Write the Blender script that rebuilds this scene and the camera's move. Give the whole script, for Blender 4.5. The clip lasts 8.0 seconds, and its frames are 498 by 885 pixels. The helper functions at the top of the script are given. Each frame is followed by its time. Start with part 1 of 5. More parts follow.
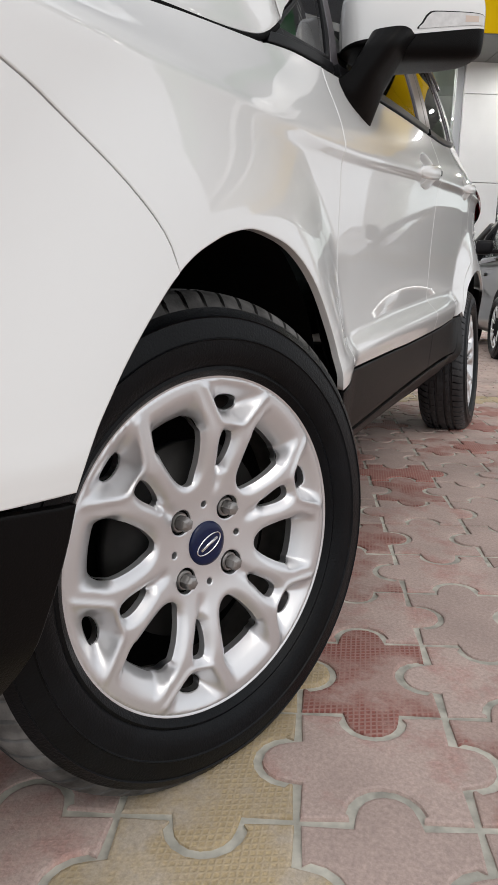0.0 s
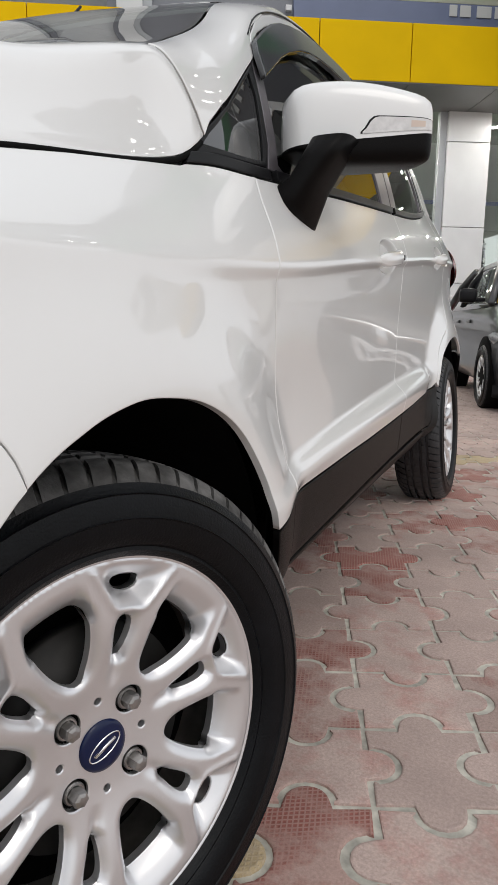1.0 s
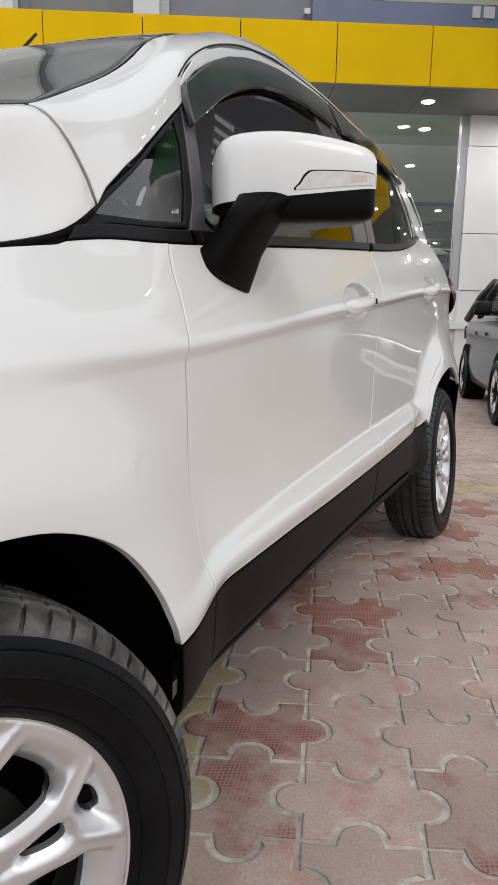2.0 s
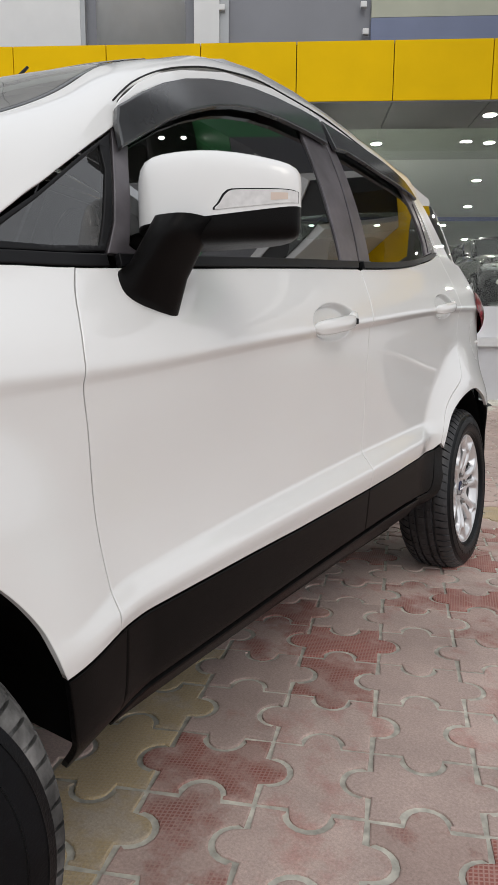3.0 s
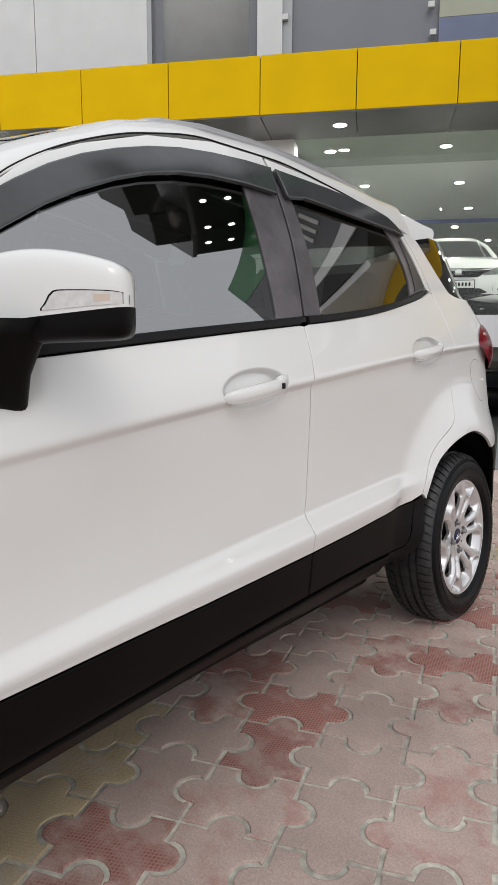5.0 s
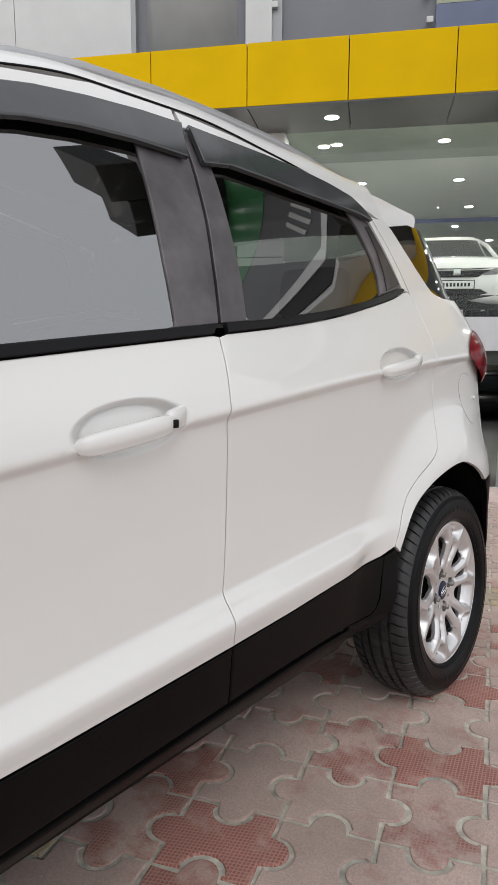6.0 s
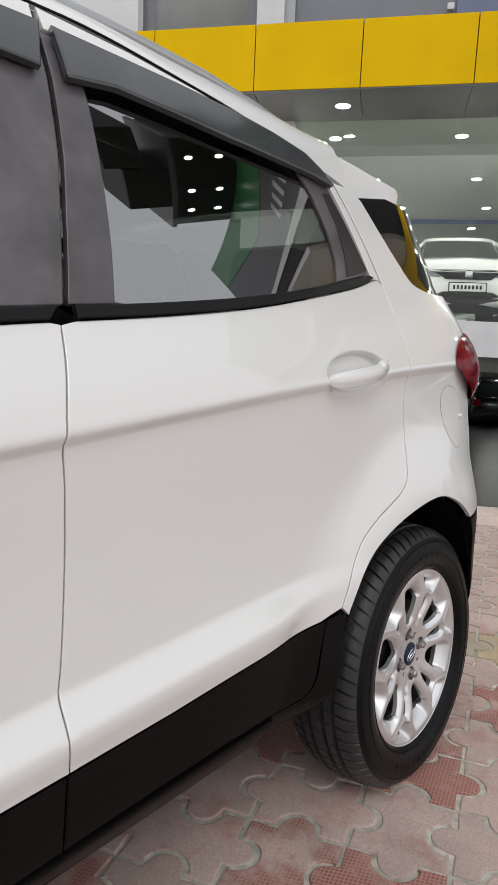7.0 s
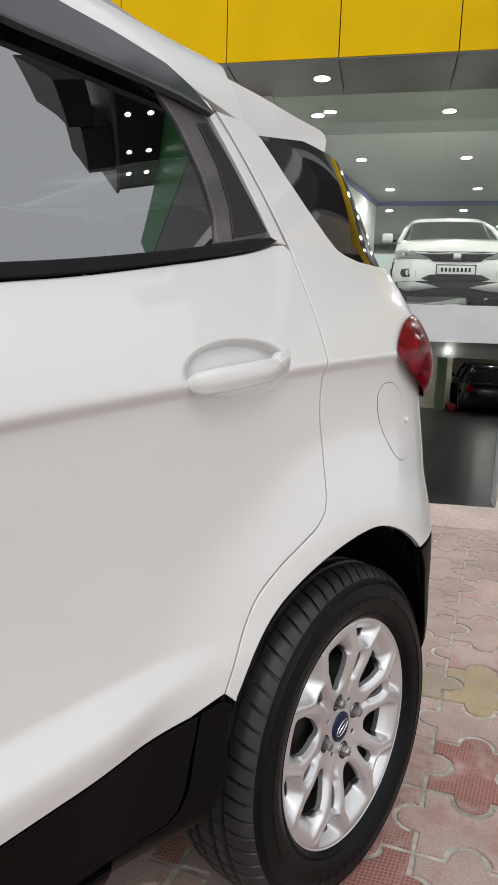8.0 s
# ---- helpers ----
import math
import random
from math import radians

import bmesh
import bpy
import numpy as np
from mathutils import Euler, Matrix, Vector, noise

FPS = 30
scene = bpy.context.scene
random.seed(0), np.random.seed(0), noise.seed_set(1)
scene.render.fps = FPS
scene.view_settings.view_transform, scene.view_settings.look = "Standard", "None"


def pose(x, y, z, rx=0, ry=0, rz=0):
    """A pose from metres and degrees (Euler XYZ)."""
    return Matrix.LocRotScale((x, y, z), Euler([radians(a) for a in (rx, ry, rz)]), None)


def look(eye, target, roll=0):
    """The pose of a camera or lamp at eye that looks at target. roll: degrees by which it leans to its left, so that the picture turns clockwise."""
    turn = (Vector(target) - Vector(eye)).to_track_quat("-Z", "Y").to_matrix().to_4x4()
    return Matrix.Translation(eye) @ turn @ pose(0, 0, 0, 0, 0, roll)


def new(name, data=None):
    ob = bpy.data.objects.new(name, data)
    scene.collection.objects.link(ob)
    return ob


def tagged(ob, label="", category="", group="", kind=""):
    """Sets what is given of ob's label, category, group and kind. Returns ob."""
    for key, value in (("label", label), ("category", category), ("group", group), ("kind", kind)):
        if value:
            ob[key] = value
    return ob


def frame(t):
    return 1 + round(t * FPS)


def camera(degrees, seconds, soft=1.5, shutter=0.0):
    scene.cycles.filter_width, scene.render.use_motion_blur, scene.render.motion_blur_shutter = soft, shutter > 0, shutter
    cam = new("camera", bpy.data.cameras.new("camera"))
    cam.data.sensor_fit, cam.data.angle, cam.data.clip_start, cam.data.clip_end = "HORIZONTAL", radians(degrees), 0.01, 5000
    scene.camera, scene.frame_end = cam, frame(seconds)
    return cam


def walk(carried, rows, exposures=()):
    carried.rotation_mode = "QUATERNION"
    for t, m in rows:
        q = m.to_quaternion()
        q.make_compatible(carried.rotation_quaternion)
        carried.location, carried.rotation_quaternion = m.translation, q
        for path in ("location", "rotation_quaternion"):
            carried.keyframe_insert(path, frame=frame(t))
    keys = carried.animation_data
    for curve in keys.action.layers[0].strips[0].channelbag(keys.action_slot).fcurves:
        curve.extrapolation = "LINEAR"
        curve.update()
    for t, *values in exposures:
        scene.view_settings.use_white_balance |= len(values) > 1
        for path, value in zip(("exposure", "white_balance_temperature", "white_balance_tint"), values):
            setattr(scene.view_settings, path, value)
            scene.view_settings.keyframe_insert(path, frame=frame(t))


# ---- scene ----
cam = camera(42.5, 8.0)
PATH = [
    (0, (1.223, -0.661, 0.633), (0.402, 1.102, 0.165), 0.8),
    (0.5, (1.242, -0.576, 0.695), (0.442, 1.225, 0.352), 1.4),
    (1, (1.26, -0.491, 0.781), (0.442, 1.297, 0.412), 0.6),
    (1.5, (1.3, -0.409, 0.876), (0.465, 1.37, 0.503), 1.1),
    (2.8, (1.488, -0.144, 0.913), (0.455, 1.535, 0.577), 0.2),
    (3, (1.538, -0.137, 0.914), (0.461, 1.517, 0.597), 0.5),
    (3.5, (1.698, -0.16, 1.003), (0.51, 1.414, 0.675), 0.7),
    (4, (1.854, -0.13, 1.044), (0.616, 1.393, 0.658), 0.3),
    (4.5, (1.892, 0.005, 1.064), (0.606, 1.499, 0.723), 0.4),
    (4.7, (1.865, 0.051, 1.064), (0.584, 1.554, 0.744), 0.3),
    (6, (1.656, 0.64, 1.096), (0.369, 2.138, 0.784), 0.3),
    (6.5, (1.617, 0.875, 1.085), (0.299, 2.344, 0.761), 1.1),
    (7, (1.552, 1.077, 1.097), (0.244, 2.556, 0.776), 2.5),
    (7.5, (1.525, 1.276, 1.114), (0.245, 2.778, 0.79), 1.6),
    (8, (1.475, 1.511, 1.1), (0.178, 2.991, 0.744), 1.8),
]
walk(cam, [(t, look(eye, target, roll)) for t, eye, target, roll in PATH])


# ---------------------------------------------------------------- light
world = bpy.data.worlds.new("sky")
scene.world = world
world.use_nodes = True
wn, wl = world.node_tree.nodes, world.node_tree.links
sky = wn.new("ShaderNodeTexSky")
sky.sky_type, sky.sun_disc = "NISHITA", False
sky.sun_elevation, sky.sun_rotation = radians(52), radians(120)
sky.air_density, sky.dust_density, sky.ozone_density = 1.0, 6.0, 0.6
veil = wn.new("ShaderNodeMix")
veil.data_type = "RGBA"
veil.inputs[0].default_value = 0.85
veil.inputs[7].default_value = (9.45, 9.7, 10.1, 1)
wl.new(sky.outputs[0], veil.inputs[6])
wl.new(veil.outputs[2], wn["Background"].inputs[0])
wn["Background"].inputs[1].default_value = 0.114
sun = new("sun", bpy.data.lights.new("sun", "SUN"))
sun.data.energy, sun.data.angle, sun.data.color = 0.4, radians(25), (1.0, 0.97, 0.92)
sun.matrix_world = look((6, -5, 10), (0, 0, 0))
scene.view_settings.exposure = 0.0


# ---------------------------------------------------------------- materials
def material(name, color, rough=0.5, metal=0.0, coat=0.0, grain=0.0, grain_scale=40.0, stain=0.0, stain_scale=3.0, bump=0.0, bump_scale=200.0, spec=0.5, alt=None):
    """A principled material: base colour varied at two scales, with fine relief."""
    m = bpy.data.materials.new(name)
    m.use_nodes = True
    n, l = m.node_tree.nodes, m.node_tree.links
    b = n["Principled BSDF"]
    b.inputs["Base Color"].default_value = (*color, 1)
    b.inputs["Roughness"].default_value = rough
    b.inputs["Metallic"].default_value = metal
    b.inputs["Specular IOR Level"].default_value = spec
    b.inputs["Coat Weight"].default_value = coat
    b.inputs["Coat Roughness"].default_value = 0.03
    co = n.new("ShaderNodeTexCoord")
    last = None
    if stain or grain:
        mixed = None
        for amount, scale, detail in ((stain, stain_scale, 4), (grain, grain_scale, 6)):
            if not amount:
                continue
            t = n.new("ShaderNodeTexNoise")
            t.inputs["Scale"].default_value, t.inputs["Detail"].default_value = scale, detail
            l.new(co.outputs["Object"], t.inputs["Vector"])
            r = n.new("ShaderNodeMapRange")
            r.inputs[1].default_value, r.inputs[2].default_value = 0.3, 0.7
            r.inputs[3].default_value, r.inputs[4].default_value = 1 - amount, 1 + amount
            l.new(t.outputs[0], r.inputs[0])
            x = n.new("ShaderNodeMix")
            x.data_type, x.blend_type = "RGBA", "MULTIPLY"
            x.inputs[0].default_value = 1
            if mixed is None:
                x.inputs[6].default_value = (*color, 1)
            else:
                l.new(mixed, x.inputs[6])
            l.new(r.outputs[0], x.inputs[7])
            mixed = x.outputs[2]
        l.new(mixed, b.inputs["Base Color"])
    if bump:
        t = n.new("ShaderNodeTexNoise")
        t.inputs["Scale"].default_value, t.inputs["Detail"].default_value = bump_scale, 5
        l.new(co.outputs["Object"], t.inputs["Vector"])
        u = n.new("ShaderNodeBump")
        u.inputs["Strength"].default_value, u.inputs["Distance"].default_value = bump, 0.002
        l.new(t.outputs[0], u.inputs["Height"])
        l.new(u.outputs[0], b.inputs["Normal"])
    return m


def glass_material(name, tint, gloss=1.0, ior=1.5):
    """A thin pane: tinted see-through glass with a mirror-like gloss by Fresnel."""
    m = bpy.data.materials.new(name)
    m.use_nodes = True
    n, l = m.node_tree.nodes, m.node_tree.links
    n.remove(n["Principled BSDF"])
    clear, shine, mix, fr = n.new("ShaderNodeBsdfTransparent"), n.new("ShaderNodeBsdfGlossy"), n.new("ShaderNodeMixShader"), n.new("ShaderNodeFresnel")
    clear.inputs[0].default_value = (*tint, 1)
    shine.inputs["Roughness"].default_value = 0.01
    shine.inputs["Color"].default_value = (gloss, gloss, gloss, 1)
    fr.inputs[0].default_value = ior
    l.new(fr.outputs[0], mix.inputs[0])
    l.new(clear.outputs[0], mix.inputs[1])
    l.new(shine.outputs[0], mix.inputs[2])
    l.new(mix.outputs[0], n["Material Output"].inputs[0])
    return m


def glow_material(name, color, strength):
    m = bpy.data.materials.new(name)
    m.use_nodes = True
    b = m.node_tree.nodes["Principled BSDF"]
    b.inputs["Base Color"].default_value = (*color, 1)
    b.inputs["Emission Color"].default_value = (*color, 1)
    b.inputs["Emission Strength"].default_value = strength
    return m


PAINT = material("white_paint", (0.745, 0.745, 0.733), 0.32, coat=1.0, stain=0.015, stain_scale=2.0)
CLAD = material("black_plastic", (0.0030, 0.0026, 0.0026), 0.40, spec=0.10, stain=0.25, stain_scale=5, bump=0.25, bump_scale=600)
TRIM = material("black_trim", (0.008, 0.008, 0.009), 0.4, spec=0.15, stain=0.2, stain_scale=9)
PILLAR = material("pillar_film", (0.088, 0.080, 0.088), 0.34, stain=0.35, stain_scale=11, grain=0.1)
VISOR = material("smoked_acrylic", (0.044, 0.046, 0.049), 0.12, spec=0.6, stain=0.25, stain_scale=6)
RUBBER = material("tyre_rubber", (0.0030, 0.0036, 0.0046), 0.38, spec=0.15, stain=0.5, stain_scale=7, grain=0.2, bump=0.4, bump_scale=350)
TREAD = material("tread_rubber", (0.105, 0.103, 0.100), 0.8, spec=0.1, stain=0.6, stain_scale=9, grain=0.4, bump=0.5, bump_scale=250)
TREAD_CLEAN = material("clean_tread_rubber", (0.024, 0.024, 0.026), 0.42, spec=0.45, stain=0.4, stain_scale=9, grain=0.3, bump=0.4, bump_scale=250)
ALLOY = material("alloy_silver", (0.70, 0.70, 0.71), 0.36, metal=0.75, coat=0.25, stain=0.04, stain_scale=12)
STEEL = material("dull_steel", (0.32, 0.31, 0.30), 0.4, metal=0.9, grain=0.25)
DARK_METAL = material("dull_dark_metal", (0.018, 0.017, 0.016), 0.6, metal=0.3, grain=0.3)
BARREL = material("dusty_barrel", (0.065, 0.060, 0.055), 0.5, metal=0.3, grain=0.3, stain=0.3, stain_scale=14)
DARK = material("dark_lining", (0.003, 0.003, 0.003), 0.9, spec=0.1, grain=0.3)
BLUE = material("blue_enamel", (0.002, 0.008, 0.045), 0.35, spec=0.2, coat=0.3)
RED_LENS = material("red_lens", (0.150, 0.002, 0.008), 0.16, spec=0.06, coat=0.05, stain=0.6, stain_scale=34, bump=0.3, bump_scale=60)
CLEAR_LENS = material("clear_lens", (0.62, 0.61, 0.60), 0.12, coat=1.0, grain=0.1, grain_scale=90)
AMBER = material("amber_lens", (0.6, 0.48, 0.40), 0.15, coat=1.0)
HEADLAMP = material("headlamp_glass", (0.26, 0.27, 0.28), 0.12, coat=1.0, grain=0.4, grain_scale=30)
CHROME = material("chrome", (0.8, 0.8, 0.8), 0.08, metal=1.0)
SEAT = material("seat_cloth", (0.05, 0.05, 0.05), 0.8, grain=0.2)
WINDOW = glass_material("tinted_glass", (0.22, 0.24, 0.23), 1.0, 3.3)
SAIL_GLASS = glass_material("sail_glass", (0.30, 0.31, 0.31), 1.0, 1.9)
SCREEN = glass_material("windscreen_glass", (0.30, 0.36, 0.32), 1.0, 1.7)
SHOP_GLASS = glass_material("shop_glass", (0.95, 0.97, 0.95), 1.0, 1.36)
YELLOW = material("yellow_cladding", (0.77, 0.485, 0.002), 0.5, spec=0.06, stain=0.05, stain_scale=1.5)
SOFFIT = material("grey_cladding", (0.13, 0.13, 0.128), 0.4, stain=0.1, stain_scale=1.2)
JOINT = material("dark_joint", (0.02, 0.014, 0.01), 0.8)
WHITE_CLAD = material("white_cladding", (0.70, 0.70, 0.70), 0.35, stain=0.03)
COLUMN_GREY = material("grey_column_panel", (0.60, 0.61, 0.62), 0.35, stain=0.05)
SLAB = material("white_render", (0.66, 0.66, 0.68), 0.6, stain=0.05)
RAIL = material("silver_rail", (0.42, 0.42, 0.43), 0.35, metal=0.6)
UPPER = material("upper_glazing", (0.21, 0.215, 0.24), 0.25, stain=0.1, stain_scale=.6)
CEILING = material("ceiling_paint", (0.62, 0.65, 0.60), 0.7, stain=0.03)
INNER = material("showroom_wall", (0.60, 0.62, 0.61), 0.6, stain=0.06)
BLUE_LINE = material("blue_strip", (0.16, 0.20, 0.42), 0.4)
LAMP = glow_material("lamp_glow", (1.0, 0.98, 0.93), 360)
SOFT_LAMP = glow_material("soft_lamp_glow", (1.0, 0.98, 0.93), 20)
DARKFLOOR = material("dark_epoxy", (0.03, 0.033, 0.033), 0.34, stain=0.4, stain_scale=2, spec=0.3)
GREEN = material("green_paint", (0.13, 0.17, 0.12), 0.6, stain=0.2)
BASE_WALL = material("basement_wall", (0.42, 0.40, 0.33), 0.8, stain=0.2)
ALU = material("aluminium", (0.38, 0.39, 0.40), 0.4, metal=0.4)
SIGN_BLUE = material("sign_blue", (0.16, 0.19, 0.30), 0.4, stain=0.05)
SIGN_BEIGE = material("sign_beige", (0.42, 0.43, 0.34), 0.4, stain=0.05)
SIGN_PALE = material("sign_pale", (0.6, 0.6, 0.58), 0.4)
SIGN_GREEN = material("sign_green", (0.05, 0.20, 0.08), 0.4)
SIGN_GREY = material("sign_grey", (0.10, 0.10, 0.11), 0.4)
BLACK_SOFFIT = material("black_soffit", (0.006, 0.006, 0.006), 0.6)
DARKWALL = material("dark_wall", (0.055, 0.06, 0.052), 0.6, stain=0.2)
SHOWFLOOR = material("showroom_tiles", (0.02, 0.02, 0.021), 0.45, stain=0.1, spec=0.25)
MIRROR = material("tinted_mirror", (0.60, 0.63, 0.61), 0.03, metal=1.0)
CEIL_DARK = material("ceiling_strip_paint", (0.34, 0.37, 0.32), 0.6, stain=0.05)
RED_CLOTH = material("red_cloth", (0.35, 0.02, 0.04), 0.8, grain=0.2)


def paver_material(name, face, worn, wear, mesh_depth):
    """Cast concrete: a coloured skin worn through to grey, speckle, stains, and a fine moulded diamond mesh where the skin holds."""
    m = bpy.data.materials.new(name)
    m.use_nodes = True
    n, l = m.node_tree.nodes, m.node_tree.links
    b = n["Principled BSDF"]
    b.inputs["Specular IOR Level"].default_value = 0.3
    geo, info, co = n.new("ShaderNodeNewGeometry"), n.new("ShaderNodeObjectInfo"), n.new("ShaderNodeTexCoord")
    pos = geo.outputs["Position"]

    def tex(scale, detail, rough=0.6):
        t = n.new("ShaderNodeTexNoise")
        t.inputs["Scale"].default_value, t.inputs["Detail"].default_value, t.inputs["Roughness"].default_value = scale, detail, rough
        l.new(pos, t.inputs["Vector"])
        return t.outputs[0]

    def band(src, a, c, d, e):
        r = n.new("ShaderNodeMapRange")
        for i, q in zip(range(1, 5), (a, c, d, e)):
            r.inputs[i].default_value = q
        l.new(src, r.inputs[0])
        return r.outputs[0]

    def math_node(op, x, y):
        q = n.new("ShaderNodeMath")
        q.operation = op
        for i, v in enumerate((x, y)):
            if isinstance(v, (int, float)):
                q.inputs[i].default_value = v
            else:
                l.new(v, q.inputs[i])
        return q.outputs[0]

    def blend(kind, fac, x, y):
        q = n.new("ShaderNodeMix")
        q.data_type, q.blend_type = "RGBA", kind
        for i, v in ((0, fac), (6, x), (7, y)):
            if isinstance(v, (int, float)):
                q.inputs[i].default_value = v
            elif isinstance(v, tuple):
                q.inputs[i].default_value = (*v, 1)
            else:
                l.new(v, q.inputs[i])
        return q.outputs[2]

    # worn patches, shifted by each piece's own number and by the loose ones' island
    patch = math_node("ADD", tex(9, 5, 0.65), math_node("MULTIPLY", info.outputs["Random"], 0.16))
    skin = band(patch, wear, wear + .16, 0.0, 1.0)
    mesh = None
    for ang in (38, -38):
        mp = n.new("ShaderNodeMapping")
        mp.inputs["Rotation"].default_value = (0, 0, radians(ang + 23))
        l.new(pos, mp.inputs["Vector"])
        w = n.new("ShaderNodeTexWave")
        w.inputs["Scale"].default_value = 36
        w.inputs["Distortion"].default_value, w.inputs["Detail Scale"].default_value = 0.7, 1.4
        l.new(mp.outputs[0], w.inputs["Vector"])
        mesh = w.outputs[1] if mesh is None else math_node("MAXIMUM", mesh, w.outputs[1])
    groove = band(mesh, 0.55, 0.95, 0.0, 1.0)
    pattern = math_node("MULTIPLY", groove, skin)
    tone = blend("MIX", skin, worn, face)
    tone = blend("MULTIPLY", 1.0, tone, band(tex(3.1, 4), .3, .7, .80, 1.18))
    tone = blend("MULTIPLY", 1.0, tone, band(tex(170, 3, 0.8), .3, .75, .78, 1.20))
    tone = blend("MIX", math_node("MULTIPLY", pattern, mesh_depth), tone, worn)
    tone = blend("MULTIPLY", 1.0, tone, band(info.outputs["Random"], 0, 1, .88, 1.08))
    l.new(tone, b.inputs["Base Color"])
    l.new(band(tex(25, 4), .3, .7, .55, .85), b.inputs["Roughness"])
    bump = n.new("ShaderNodeBump")
    bump.inputs["Strength"].default_value, bump.inputs["Distance"].default_value = 0.5, 0.002
    l.new(math_node("ADD", math_node("MULTIPLY", tex(260, 4, .7), .6), math_node("MULTIPLY", pattern, .5)), bump.inputs["Height"])
    l.new(bump.outputs[0], b.inputs["Normal"])
    return m


PAVER_PINK = paver_material("paver_faded", (0.43, 0.265, 0.23), (0.47, 0.362, 0.322), 0.62, 0.12)
PAVER_WORN = paver_material("paver_worn_red", (0.29, 0.12, 0.10), (0.45, 0.335, 0.295), 0.545, 0.50)
PAVER_RED = paver_material("paver_red", (0.29, 0.105, 0.085), (0.45, 0.31, 0.27), 0.45, 0.55)
PAVER_YELLOW = paver_material("paver_yellow", (0.43, 0.335, 0.20), (0.44, 0.375, 0.30), 0.45, 0.3)
KERB = material("edging_concrete", (0.50, 0.40, 0.365), 0.8, stain=0.12, stain_scale=3, grain=0.15, bump=0.3)
MORTAR = material("joint_sand", (0.44, 0.425, 0.37), 0.9, stain=0.3, stain_scale=4, grain=0.3)


# ---------------------------------------------------------------- builders
def thing(name, label, category, at=(0, 0, 0), group="", kind=""):
    ob = new(name)
    ob.location = at
    ob.empty_display_size = 0.1
    return tagged(ob, label, category, group, kind)


def mesh_of(bm, name, mat, smooth=True):
    me = bpy.data.meshes.new(name)
    bm.to_mesh(me)
    bm.free()
    me.materials.append(mat)
    if smooth:
        me.shade_smooth()
    return me


def part(name, bm, mat, parent, label="", smooth=True):
    ob = new(name, mesh_of(bm, name, mat, smooth) if isinstance(bm, bmesh.types.BMesh) else bm)
    ob.parent = parent
    if label:
        ob["label"] = label
    return ob


def solid(name, bm, mat, label="", category="", kind="", group="", smooth=False):
    return tagged(new(name, mesh_of(bm, name, mat, smooth)), label, category, group, kind)


def box(bm, lo, hi, bevel=0.0, m=None):
    """Add a box, with its edges rounded, to a bmesh."""
    t = bmesh.new()
    bmesh.ops.create_cube(t, size=1.0)
    lo, hi = Vector(lo), Vector(hi)
    for v in t.verts:
        v.co = Vector([lo[i] + (v.co[i] + 0.5) * (hi[i] - lo[i]) for i in range(3)])
    if bevel:
        bmesh.ops.bevel(t, geom=list(t.edges), offset=bevel, segments=2, affect="EDGES", profile=0.6)
    if m is not None:
        bmesh.ops.transform(t, matrix=m, verts=t.verts)
    bmesh.ops.recalc_face_normals(t, faces=t.faces)
    me = bpy.data.meshes.new("piece")
    t.to_mesh(me)
    t.free()
    bm.from_mesh(me)
    bpy.data.meshes.remove(me)
    return bm


def a_box(lo, hi, bevel=0.0, m=None):
    return box(bmesh.new(), lo, hi, bevel, m)


def loft(bm, rings, closed=True, caps=True):
    """Skin over rings of points that all have the same count."""
    vs = [[bm.verts.new(p) for p in ring] for ring in rings]
    n = len(vs[0])
    for a, b in zip(vs, vs[1:]):
        for i in range(n if closed else n - 1):
            j = (i + 1) % n
            bm.faces.new((a[i], a[j], b[j], b[i]))
    if caps and closed:
        bm.faces.new(list(reversed(vs[0])))
        bm.faces.new(vs[-1])
    bmesh.ops.recalc_face_normals(bm, faces=bm.faces)
    return bm


def lathe(bm, profile, steps, m=None):
    """Turn a profile of (radius, along) round the local x axis."""
    rings = []
    for k in range(steps):
        a = 2 * math.pi * k / steps
        rings.append([Vector((w, r * math.cos(a), r * math.sin(a))) for r, w in profile])
    vs = [[bm.verts.new(m @ p if m else p) for p in ring] for ring in rings]
    for k in range(steps):
        a, b = vs[k], vs[(k + 1) % steps]
        for i in range(len(profile) - 1):
            bm.faces.new((a[i], a[i + 1], b[i + 1], b[i]))
    bmesh.ops.remove_doubles(bm, verts=bm.verts, dist=1e-6)
    bmesh.ops.recalc_face_normals(bm, faces=bm.faces)
    return bm


def tube(points, radius, sides=8):
    """A round bar along points."""
    bm, rings = bmesh.new(), []
    pts = [Vector(p) for p in points]
    for i, p in enumerate(pts):
        d = (pts[min(i + 1, len(pts) - 1)] - pts[max(i - 1, 0)]).normalized()
        q = d.to_track_quat("Z", "Y")
        r = radius[i] if isinstance(radius, (list, tuple)) else radius
        rings.append([p + q @ Vector((r * math.cos(2 * math.pi * k / sides), r * math.sin(2 * math.pi * k / sides), 0)) for k in range(sides)])
    return loft(bm, rings)


